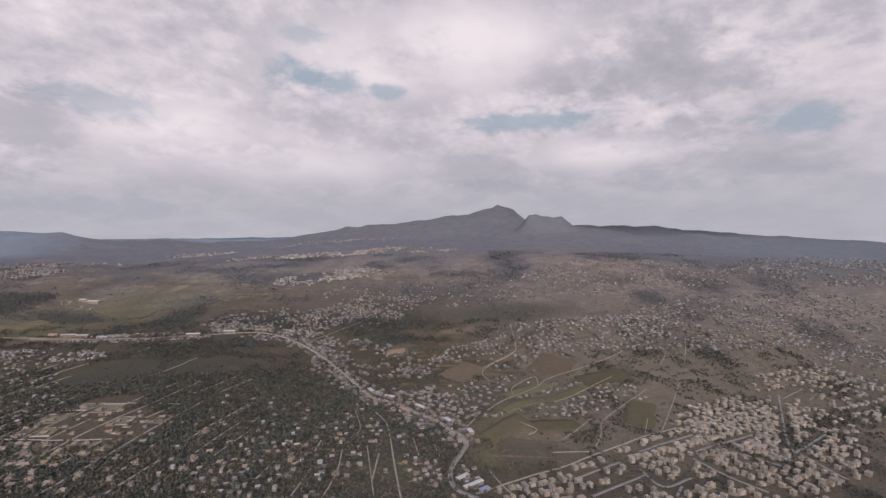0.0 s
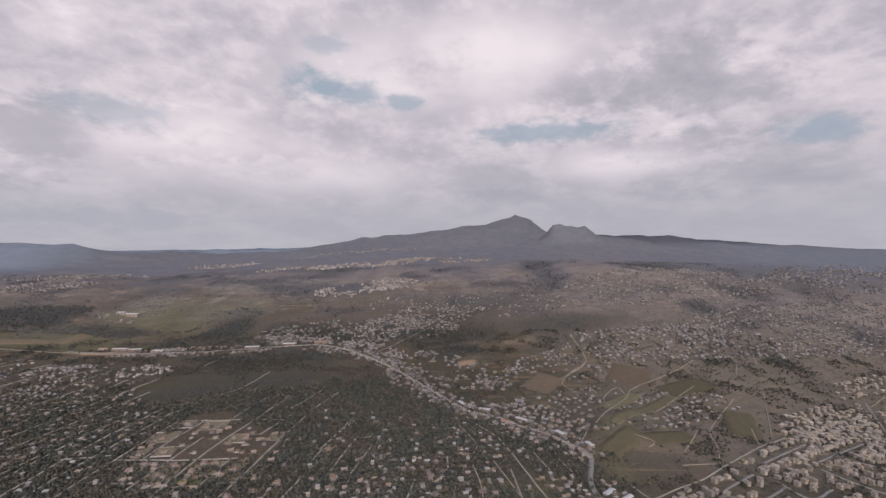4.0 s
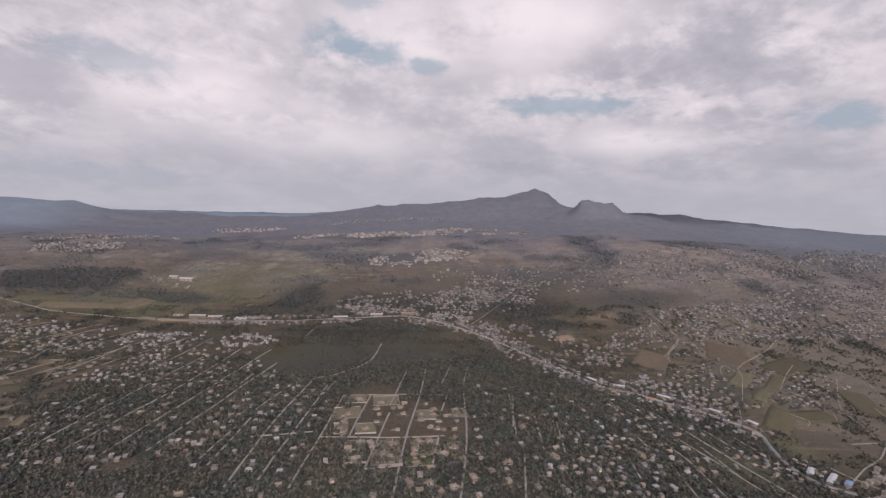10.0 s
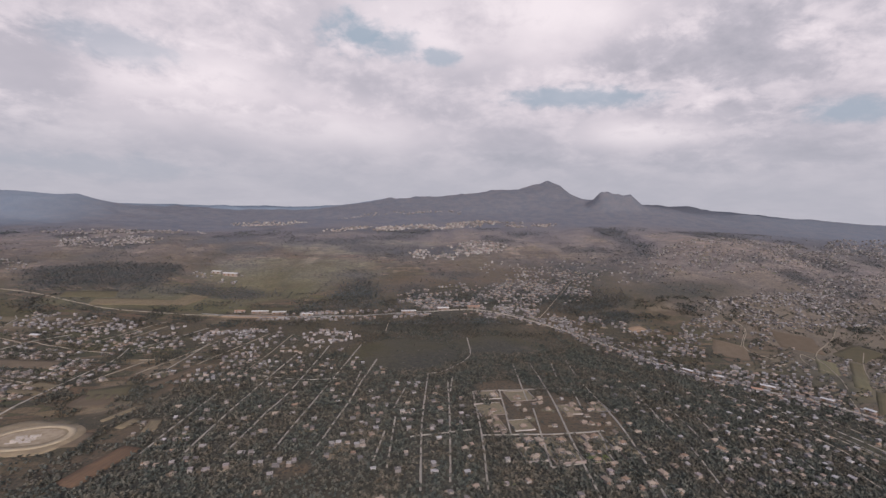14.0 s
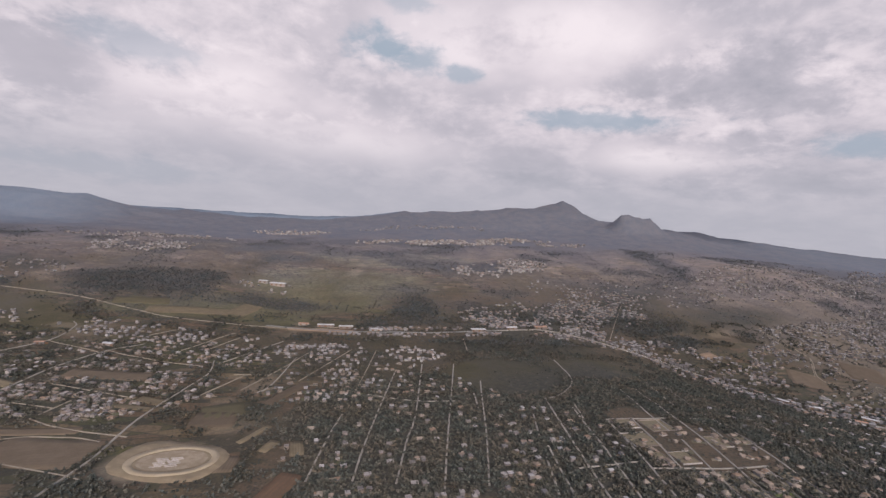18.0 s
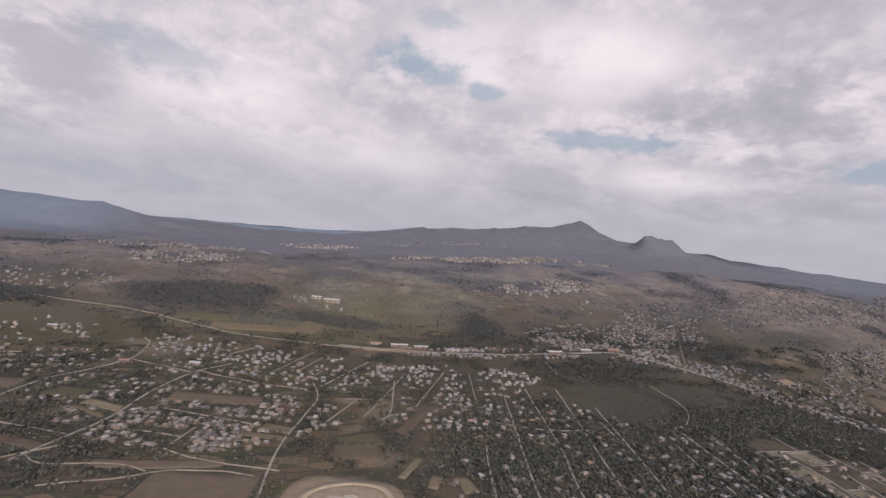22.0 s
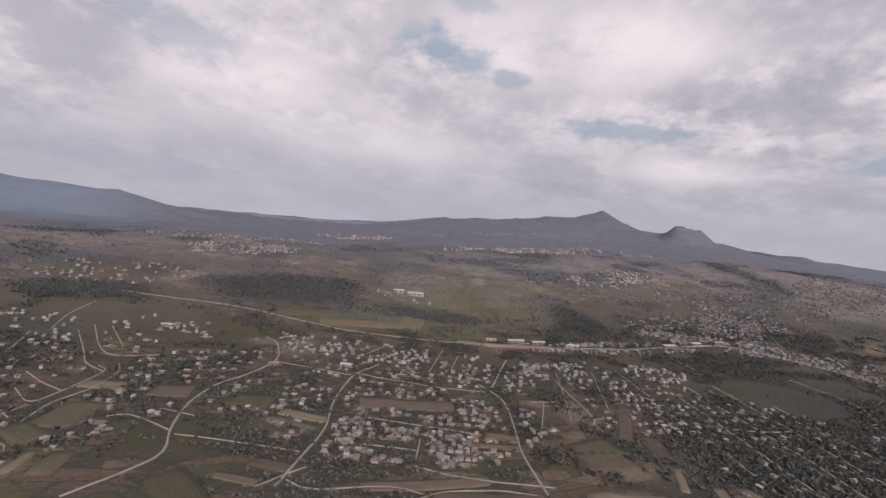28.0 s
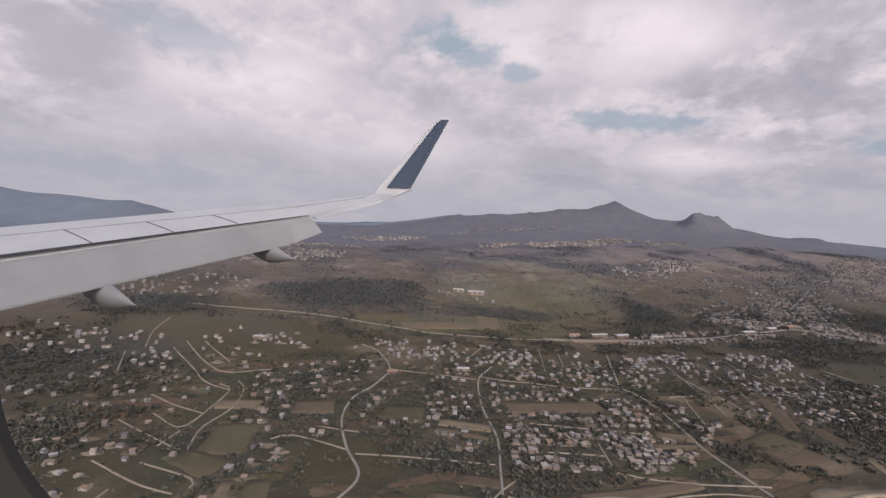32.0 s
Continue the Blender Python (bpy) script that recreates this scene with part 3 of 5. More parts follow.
def mat_clouds():
    m = Mat("cloud_cover")
    sep = m.n("SeparateXYZ")
    m.put(sep.inputs[0], m.coords())
    x, y, z = sep.outputs
    az = m.math("ARCTAN2", x, y)
    el = m.math("ARCTAN2", z, m.math("SQRT", m.math("ADD", m.math("MULTIPLY", x, x), m.math("MULTIPLY", y, y))))
    flat = m.n("CombineXYZ")
    m.put(flat.inputs[0], m.math("MULTIPLY", az, 3.0)), m.put(flat.inputs[1], m.math("MULTIPLY", m.math("POWER", m.math("MAXIMUM", m.math("ADD", el, 0.02), 0.001), 0.72), 5.2))
    swirl = flat.outputs[0]
    big, mid, fine = m.noise(1.15, 3, 0.5, swirl, 0.25), m.noise(2.9, 7, 0.60, swirl, 0.3), m.noise(8.0, 6, 0.62, swirl, 0.25)
    body = m.math("ADD", m.math("MULTIPLY", big, 0.44), m.math("ADD", m.math("MULTIPLY", mid, 0.37), m.math("MULTIPLY", fine, 0.18)))
    frayed = m.math("MULTIPLY", m.math("SUBTRACT", m.math("ADD", m.math("MULTIPLY", mid, 0.6), m.math("MULTIPLY", fine, 0.4)), 0.5), 4.4)

    def patch(a, e, ra, re):
        da, de = m.math("DIVIDE", m.math("SUBTRACT", az, a), ra), m.math("DIVIDE", m.math("SUBTRACT", el, e), re)
        d = m.math("SQRT", m.math("ADD", m.math("MULTIPLY", da, da), m.math("MULTIPLY", de, de)))
        return m.step(m.math("ADD", d, frayed), 1.5, 0.35)

    for a, e, ra, re in ((-0.368, 0.210, 0.20, 0.045), (0.241, 0.372, 0.26, 0.075), (-0.189, 0.139, 0.27, 0.035), (0.546, 0.146, 0.11, 0.025)):
        body = m.math("ADD", body, m.math("MULTIPLY", patch(a, e, ra, re), 0.11))
    for a, e, ra, re in ((0.68, 0.173, 0.10, 0.024), (0.739, 0.10, 0.13, 0.026), (0.339, 0.091, 0.10, 0.014), (0.68, 0.283, 0.20, 0.055), (-0.602, 0.197, 0.09, 0.07)):
        body = m.math("SUBTRACT", body, m.math("MULTIPLY", patch(a, e, ra, re), 0.09))
    col = m.ramp(body, [(0.28, (0.38, 0.38, 0.43)), (0.44, (0.515, 0.495, 0.545)), (0.54, (0.67, 0.625, 0.665)), (0.66, (0.84, 0.78, 0.805))])
    for a, e, ra, re, share in ((-0.035, 0.336, 0.065, 0.034, 0.9), (0.045, 0.318, 0.05, 0.026, 0.75), (0.133, 0.301, 0.04, 0.016, 0.7), (0.443, 0.219, 0.15, 0.020, 0.75), (0.866, 0.164, 0.06, 0.018, 0.8), (-0.491, 0.043, 0.16, 0.02, 0.6), (-0.478, 0.259, 0.10, 0.028, 0.4), (0.02, 0.42, 0.05, 0.02, 0.5)):
        col = m.mix(m.math("MULTIPLY", patch(a, e, ra, re), share), col, (0.325, 0.405, 0.485))
    col = m.mix(m.math("MULTIPLY", m.step(el, 0.21, 0.02), 0.80), col, (0.415, 0.425, 0.475))
    m.b.inputs["Base Color"].default_value = (0, 0, 0, 1)
    m.b.inputs["Specular IOR Level"].default_value = 0
    m.put(m.b.inputs["Emission Color"], col)
    m.b.inputs["Emission Strength"].default_value = 1.0
    return m.m


def hang_clouds():
    az, el = np.radians(np.linspace(-42.5, 60.5, 80)), np.linspace(0, 1, 28)
    ga, ge = np.meshgrid(az, el)
    ge = np.radians(-7 + ge * (38.7 - 0.0021 * (np.degrees(ga) - 5) ** 2))
    ga, ge = ga.ravel(), ge.ravel()
    r = 1 / np.sqrt((np.cos(ge) / SKY_WIDE) ** 2 + (np.sin(ge) / SKY_HIGH) ** 2)
    v = np.stack([r * np.cos(ge) * np.sin(ga), r * np.cos(ge) * np.cos(ga), r * np.sin(ge)], 1)
    a = (np.arange(len(el) - 1)[:, None] * len(az) + np.arange(len(az) - 1)).ravel()
    me = mesh_np("backdrop", v, np.stack([a, a + 1, a + len(az) + 1, a + len(az)], 1), True)
    me.materials.append(mat_clouds())
    ob = tagged(new("backdrop", me), "broken grey and white cloud cover with small blue gaps", "sky", kind="structure")
    ob.location = SKY_AT


hang_clouds()

# ---- mesh helpers ----


class Shape:
    """Gathers boxes, roofs and prisms into one mesh."""

    def __init__(self):
        self.v, self.f = [], []

    def add(self, v, f):
        n = len(self.v)
        self.v += [tuple(p) for p in v]
        self.f += [tuple(i + n for i in face) for face in f]
        return self

    def box(self, x0, y0, z0, x1, y1, z1):
        v = [(x, y, z) for z in (z0, z1) for x, y in ((x0, y0), (x1, y0), (x1, y1), (x0, y1))]
        return self.add(v, [(3, 2, 1, 0), (4, 5, 6, 7), (0, 1, 5, 4), (1, 2, 6, 5), (2, 3, 7, 6), (3, 0, 4, 7)])

    def gable(self, x0, y0, z0, x1, y1, z1, hip=0.0, thick=0.18):
        """A pitched roof with its ridge along x; hip: how far the ridge stops short of the ends."""
        ym = (y0 + y1) / 2
        v = [(x0, y0, z0), (x1, y0, z0), (x1, y1, z0), (x0, y1, z0), (x0 + hip, ym, z1), (x1 - hip, ym, z1)]
        v += [(x, y, z - thick) for x, y, z in v[:4]]
        return self.add(v, [(0, 1, 5, 4), (2, 3, 4, 5), (1, 2, 5), (3, 0, 4), (9, 8, 7, 6), (0, 6, 7, 1), (1, 7, 8, 2), (2, 8, 9, 3), (3, 9, 6, 0)])

    def tube(self, x, y, z0, z1, r0, r1, n=8):
        ring = [(math.cos(a * 2 * math.pi / n), math.sin(a * 2 * math.pi / n)) for a in range(n)]
        v = [(x + r * c, y + r * s, z) for z, r in ((z0, r0), (z1, r1)) for c, s in ring]
        return self.add(v, [(i, (i + 1) % n, n + (i + 1) % n, n + i) for i in range(n)] + [tuple(range(n - 1, -1, -1)), tuple(range(n, 2 * n))])

    def mesh(self, name, material):
        me = bpy.data.meshes.new(name)
        me.from_pydata(self.v, [], self.f)
        me.materials.append(material)
        return me


def part(name, shape, material, parent, label=""):
    """One mesh object under a thing or a part."""
    ob = new(name, shape.mesh(name, material) if isinstance(shape, Shape) else shape)
    if not isinstance(shape, Shape) and not shape.materials:
        shape.materials.append(material)
    ob.parent = parent
    return tagged(ob, label)


def thing(name, label, category, group=""):
    return tagged(new(name), label, category, group)


# ---- roads ----
TAKEN = []       # middles and half-widths of road pieces


def smooth_line(points, step=6.0):
    pts = [np.array(p, float) for p in points]
    pts = [2 * pts[0] - pts[1]] + pts + [2 * pts[-1] - pts[-2]]
    out = []
    for a, b, c, d in zip(pts, pts[1:], pts[2:], pts[3:]):
        n = max(2, int(np.linalg.norm(c - b) / step))
        for k in range(n):
            t = k / n
            out.append(0.5 * (2 * b + (c - a) * t + (2 * a - 5 * b + 4 * c - d) * t * t + (3 * b - a - 3 * c + d) * t**3))
    return np.array(out + [pts[-2]])


def road(points, wide, material, label, name="road", lift=0.5):
    """A strip of road or track that lies on the ground, with worn, uneven edges."""
    p = smooth_line(points)
    d = np.gradient(p, axis=0)
    d /= np.linalg.norm(d, axis=1)[:, None] + 1e-9
    side = np.stack([-d[:, 1], d[:, 0]], 1)
    v, f = [], []
    for k, (q, s) in enumerate(zip(p, side)):
        half = wide / 2 * (0.85 + 0.35 * float(lumps(q[0], q[1], 14, 41, 2)))
        for o, down in ((half + 0.2, -1.2), (half, 0), (0, 0.08), (-half, 0), (-half - 0.2, -1.2)):
            x, y = q + s * o
            v.append((x, y, max(up(x, y), up(*q)) + lift + down))
        if k:
            f += [((k - 1) * 5 + i, k * 5 + i, k * 5 + i + 1, (k - 1) * 5 + i + 1) for i in range(4)]
        if k % 2 == 0:
            TAKEN.append((q[0], q[1], wide / 2 + 3))
    me = mesh_np(name, v, f, True)
    me.materials.append(material)
    return tagged(new(name, me), label, "road", kind="structure")


WEST_STREETS = [  # narrow streets of the wooded estate
    [(-646, 438), (-635, 505), (-603, 663)], [(-616, 431), (-603, 495), (-590, 549), (-567, 695)], [(-583, 423), (-567, 503), (-542, 621), (-526, 699)],
    [(-551, 424), (-531, 512), (-519, 573), (-505, 640)], [(-678, 439), (-666, 511), (-658, 547)], [(-722, 718), (-734, 621), (-744, 599)], [(-495, 400), (-487, 477)], [(-527, 557), (-522, 600)]]
EAST_STREETS_A = [
    [(-635, 593), (-589, 581), (-542, 578)], [(-476, 442), (-451, 445), (-421, 448)], [(-228, 561), (-247, 444)], [(-215, 505), (-227, 429)],
    [(-123, 473), (-123, 448)], [(-153, 423), (-159, 388)], [(-63, 460), (-62, 405)], [(-197, 486), (-209, 426)],
    [(-475, 546), (-488, 495)], [(-495, 460), (-505, 410)], [(-423, 569), (-431, 528)], [(-247, 418), (-261, 359)],
    [(-428, 368), (-418, 438), (-409, 525)]]
EAST_STREETS_B = [
    [(-381, 529), (-394, 436)], [(-361, 481), (-377, 388)], [(-343, 615), (-361, 499)], [(-317, 440), (-326, 395)],
    [(-418, 437), (-373, 435), (-345, 435), (-312, 441)], [(-409, 525), (-354, 530), (-301, 537)], [(-301, 537), (-311, 491)], [(-224, 559), (-245, 467)],
    [(-377, 388), (-352, 393)], [(-284, 655), (-304, 573)], [(-263, 651), (-277, 583)]]
EAST_STREETS = EAST_STREETS_A + EAST_STREETS_B
WEST_LANES = [  # lanes among the scattered plots
    [(-1220, 712), (-1198, 690), (-1174, 670)], [(-1208, 675), (-1185, 649), (-1174, 670), (-1163, 716), (-1173, 731)], [(-1172, 614), (-1170, 646), (-1155, 679), (-1152, 716), (-1159, 737)],
    [(-1227, 666), (-1194, 632), (-1182, 620)], [(-1191, 622), (-1183, 643)], [(-1194, 602), (-1162, 580), (-1161, 570)], [(-1221, 608), (-1190, 580), (-1168, 566)],
    [(-1261, 935), (-1268, 887), (-1261, 834)], [(-1276, 826), (-1263, 765)], [(-1234, 831), (-1200, 765), (-1186, 737), (-1163, 716)], [(-1226, 849), (-1181, 765), (-1134, 764)]]
NORTH_LANES = [
    [(-1208, 849), (-1173, 784)], [(-1123, 619), (-1109, 623), (-1075, 596)], [(-1070, 590), (-986, 563)], [(-1022, 757), (-982, 736), (-945, 716)], [(-1205, 561), (-1201, 575)],
    [(-924, 795), (-899, 829)], [(-1009, 520), (-992, 535), (-981, 543)], [(-992, 528), (-976, 517), (-930, 520), (-911, 513)], [(-964, 489), (-926, 501), (-901, 514), (-864, 515), (-839, 506)],
    [(-1095, 636), (-1065, 620)], [(-862, 734), (-823, 829)], [(-655, 754), (-708, 632)], [(-911, 545), (-884, 532), (-823, 513)], [(-884, 473), (-831, 455), (-821, 446)], [(-623, 750), (-648, 598)]]
MID_LANES = [
    [(-939, 724), (-900, 704), (-818, 679)], [(-779, 653), (-742, 651)],
    [(-765, 653), (-797, 589)], [(-706, 745), (-742, 651), (-761, 606)], [(-900, 581), (-909, 552)], [(-936, 617), (-857, 590)], [(-943, 574), (-906, 565)],
    [(-802, 821), (-834, 746)], [(-77, 475), (-57, 384)], [(44, 440), (53, 415), (60, 400)], [(20, 514), (37, 542)], [(120, 805), (61, 741)], [(-32, 503), (-24, 465)], [(-494, 764), (-488, 821)]]
TOWN_STREETS = [[(385, 512), (455, 557)],   # streets between the apartment blocks
    [(126, 434), (178, 470)], [(193, 458), (202, 428), (237, 446)], [(261, 487), (278, 456), (300, 429)], [(480, 673), (446, 619), (390, 527), (390, 499), (397, 457)],
    [(129, 403), (193, 447)], [(206, 411), (220, 430)], [(271, 503), (364, 552)], [(207, 496), (290, 545)], [(317, 508), (355, 477)]]
TRACKS_A = [
    [(53, 559), (89, 607), (129, 660), (151, 699)], [(92, 619), (96, 652), (121, 694), (139, 708), (136, 669)], [(145, 612), (208, 676), (258, 720)], [(151, 699), (186, 728), (252, 770), (311, 818)],
    [(67, 684), (63, 735), (117, 799), (128, 832), (133, 924)], [(157, 489), (179, 531), (193, 568), (226, 608), (293, 679)], [(259, 554), (318, 647), (351, 699)], [(129, 507), (156, 539), (182, 575)],
    [(112, 478), (152, 487)]]
TRACKS_B = [
    [(234, 542), (255, 585)], [(351, 762), (381, 806)], [(412, 802), (442, 862)], [(477, 661), (538, 701)],
    [(513, 658), (556, 693)], [(268, 596), (271, 578)], [(88, 534), (105, 522), (93, 510)], [(-108, 577), (-91, 516), (-96, 487)],
    [(-99, 460), (-95, 420), (-98, 371)], [(-118, 417), (-123, 370)], [(-9, 490), (-3, 464)], [(-233, 843), (-170, 940), (-98, 1046)]]
TRACKS = TRACKS_A + TRACKS_B
WEST_MAINS = [  # the wider roads
    [(-814, 702), (-806, 655), (-815, 608), (-827, 558), (-831, 515), (-832, 478), (-838, 430)],
    [(-1041, 845), (-1027, 823), (-1021, 763), (-1041, 715), (-1064, 684), (-1075, 647), (-1075, 601), (-1070, 566), (-1082, 546), (-1105, 520)],
    [(-913, 758), (-942, 717), (-962, 653), (-970, 600), (-984, 559), (-998, 520)], [(-750, 792), (-795, 709), (-806, 690)]]
EAST_MAINS = [
    [(-320, 620), (-331, 527), (-346, 432), (-356, 351)], [(-281, 553), (-293, 439), (-309, 353)],
    [(-379, 727), (-391, 643), (-427, 593), (-448, 584)], [(-473, 372), (-464, 469), (-448, 584)], [(-452, 379), (-440, 468), (-430, 555)],
    [(-85, 576), (-67, 544), (-56, 498), (-47, 448), (-34, 380)], [(28, 399), (81, 434), (118, 453), (168, 491), (220, 528), (283, 564)]]
for line in WEST_STREETS + EAST_STREETS:
    road(line, 1.35, M_ROAD, "narrow dusty street between wooded plots")
for line in WEST_LANES + NORTH_LANES + MID_LANES:
    road(line, 1.0, M_DIRT, "pale unpaved lane among scattered plots")
for line in TOWN_STREETS:
    road(line, 2.2, M_ASPHALT, "grey street between apartment blocks")
for line in TRACKS:
    road(line, 1.0, M_DIRT, "thin dirt track over dry open ground")
for line in WEST_MAINS + EAST_MAINS:
    road(line, 1.45, M_ROAD, "winding pale road through the village")
road([(-1250, 985), (-1106, 955), (-990, 911), (-920, 888), (-829, 879), (-744, 866), (-667, 882)], 2.0, M_DIRT, "long straight earth canal bank across the fields", "canal_bank")
road([(-420, 868), (-317, 872), (-210, 783), (-119, 659), (-92, 617), (-55, 600), (-34, 573), (-11, 550), (8, 521), (20, 507), (25, 491)], 5.0, M_ROAD, "broad pale main road along the commercial strip", "main_road")
road([(25, 491), (18, 472), (9, 446), (7, 422), (12, 405), (22, 397), (30, 392)], 4.5, M_ASPHALT, "grey asphalt curve of the main road", "main_road", 0.56)
road([(-790, 880), (-700, 862), (-560, 850), (-420, 868)], 4.0, M_ASPHALT, "grey asphalt road along the valley settlement", "main_road")


def oval_track():
    """The oval track, with its pale graded ground and inner line."""
    lay_field(-778, 474, 40, 28, -20, "sand", 3, "track_apron", 0.55, 3.0)
    ring = [(-775 + 29 * math.cos(a), 473 + 20 * math.sin(a)) for a in np.linspace(0.2, 2 * math.pi + 0.2, 26)]
    road(ring, 5, mat_plain("graded_sand", (0.290, 0.230, 0.160), (0.350, 0.285, 0.205), 0.1, 0.95), "pale sandy oval race track", "oval_track", 0.9)
    v = [(-775 + r * 24 * math.cos(a), 473 + r * 15 * math.sin(a)) for r in (0.01, 0.5, 1) for a in np.linspace(0, 2 * math.pi, 25)[:-1]]
    f = [(k * 24 + i, k * 24 + (i + 1) % 24, k * 24 + 24 + (i + 1) % 24, k * 24 + 24 + i) for k in range(2) for i in range(24)]
    me = mesh_np("infield", [(x, y, up(x, y) + 0.8) for x, y in v], f, True)
    me.materials.append(mat_plain("trampled_soil", (0.230, 0.178, 0.124), (0.300, 0.240, 0.178), 0.22, 0.95))
    tagged(new("infield", me), "brown trampled infield of the oval track", "ground", kind="structure")
    M_ROWS = mat_plain("pale_sacks", (0.34, 0.305, 0.285), (0.40, 0.365, 0.345), 0.5, 0.9, 0.3)
    for k in range(14):  # low whitish rows in the infield
        x, y = -783 + 9 * (k % 2) + 1.2 * (k % 3), 464 + 2.0 * (k // 2)
        s = Shape().box(-3.9, -0.28, -0.3, 3.9, 0.28, 0.3)
        ob = new("stacked_row", s.mesh("stacked_row", M_ROWS))
        ob.location, ob.rotation_euler = (x, y, up(x, y) + 0.85), (0, 0, 0.12)
        tagged(ob, "low pale stacked row on the track's infield", "stack", "rows on the infield")


oval_track()
ROADS = np.array(TAKEN)

# ---- houses ----


def windows(parent, spots, wide, high, name="window"):
    for x, y, z, turn in spots:
        w = part(name, Shape().box(-wide / 2, -0.06, -high / 2, wide / 2, 0.06, high / 2), M_GLASS, parent)
        w.location, w.rotation_euler = (x, y, z), (0, 0, turn)


def flat_house(w, d, storeys, tank, porch):
    h = thing("house", "plain flat-roofed rendered house on its plot", "house", "flat-roofed houses")
    z = 3.0 * storeys
    part("wall", Shape().box(-w / 2, -d / 2, -2.5, w / 2, d / 2, z), M_WALL, h)
    roof = Shape().box(-w / 2 - 0.25, -d / 2 - 0.25, z, w / 2 + 0.25, d / 2 + 0.25, z + 0.25)
    for x0, y0, x1, y1 in ((-w / 2 - 0.25, -d / 2 - 0.25, w / 2 + 0.25, -d / 2), (-w / 2 - 0.25, d / 2, w / 2 + 0.25, d / 2 + 0.25), (-w / 2 - 0.25, -d / 2, -w / 2, d / 2), (w / 2, -d / 2, w / 2 + 0.25, d / 2)):
        roof.box(x0, y0, z + 0.25, x1, y1, z + 0.75)
    part("roof", roof, M_FLAT, h)
    part("door", Shape().box(-0.5, -d / 2 - 0.05, 0, 0.5, -d / 2 + 0.05, 2.1), M_DOOR, h)
    windows(h, [(s * w * 0.3, -d / 2, 1.6 + 3 * (storeys - 1), 0) for s in (-1, 1)], 1.9, 1.4)
    if tank:
        part("water_tank", Shape().tube(w * 0.28, d * 0.2, z + 0.25, z + 1.7, 0.7, 0.6), M_TANK, h, "black plastic water tank")
    if porch:
        part("porch", Shape().box(-w / 2, -d / 2 - 3.2, 2.5, w * 0.1, -d / 2, 2.7).box(-w / 2, -d / 2 - 3.2, -1, -w / 2 + 0.25, -d / 2 - 2.95, 2.5).box(w * 0.1 - 0.25, -d / 2 - 3.2, -1, w * 0.1, -d / 2 - 2.95, 2.5), M_FLAT, h)
    return h


def tiled_house(w, d, hip, wing):
    h = thing("cottage", "rendered house under a weathered clay-tiled roof", "house", "tiled houses")
    walls, roof = Shape().box(-w / 2, -d / 2, -2.5, w / 2, d / 2, 2.9), Shape().gable(-w / 2 - 0.5, -d / 2 - 0.5, 2.95, w / 2 + 0.5, d / 2 + 0.5, 2.95 + d * 0.27, hip)
    if not hip:
        walls.add([(s * w / 2, y, z) for s in (-1, 1) for y, z in ((-d / 2, 2.9), (d / 2, 2.9), (0, 2.6 + d * 0.25))], [(0, 1, 2), (5, 4, 3)])
    part("wall", walls, M_WALL, h)
    part("roof", roof, M_TILE, h)
    if wing:
        part("side_wing", Shape().box(w * 0.1, d / 2 - 0.1, -2.5, w / 2 - 0.4, d / 2 + 4.5, 2.6), M_WALL, h)
        part("side_roof", Shape().gable(w * 0.1 - 0.4, d / 2 - 0.3, 2.65, w / 2, d / 2 + 5.0, 4.1, 1.2), M_TILE, h)
    part("door", Shape().box(-0.5, -d / 2 - 0.05, 0, 0.5, -d / 2 + 0.05, 2.1), M_DOOR, h)
    windows(h, [(s * w * 0.32, -d / 2, 1.6, 0) for s in (-1, 1)], 1.8, 1.3)
    return h


def apartment_block(w, d, storeys):
    h = thing("apartment_block", "pale boxy apartment block with rows of windows", "building", "town apartment blocks")
    z = 2.9 * storeys
    part("wall", Shape().box(-w / 2, -d / 2, -3, w / 2, d / 2, z), M_BLOCK, h)
    roof = Shape().box(-w / 2 - 0.2, -d / 2 - 0.2, z, w / 2 + 0.2, d / 2 + 0.2, z + 0.3)
    for x0, y0, x1, y1 in ((-w / 2 - 0.2, -d / 2 - 0.2, w / 2 + 0.2, -d / 2), (-w / 2 - 0.2, d / 2, w / 2 + 0.2, d / 2 + 0.2), (-w / 2 - 0.2, -d / 2, -w / 2, d / 2), (w / 2, -d / 2, w / 2 + 0.2, d / 2)):
        roof.box(x0, y0, z + 0.3, x1, y1, z + 1.0)
    part("roof", roof, M_BLOCK_ROOF, h)
    part("stair_head", Shape().box(-1.8, -0.5, z + 0.3, 1.2, 2.6, z + 2.9), M_BLOCK, h)
    part("balcony", Shape().box(w * 0.08, -d / 2 - 1.1, 2.9, w * 0.42, -d / 2, 3.1).box(w * 0.08, -d / 2 - 1.1, 3.1, w * 0.42, -d / 2 - 1.0, 3.9), M_BLOCK_ROOF, h)
    windows(h, [(x * w, -d / 2, 1.6 + 2.9 * k, 0) for x in (-0.3, 0.27) for k in range(min(storeys, 2))] + [(-w / 2, 0, 1.6 + 2.9 * (storeys - 1), math.pi / 2)], 2.4, 1.5)
    return h


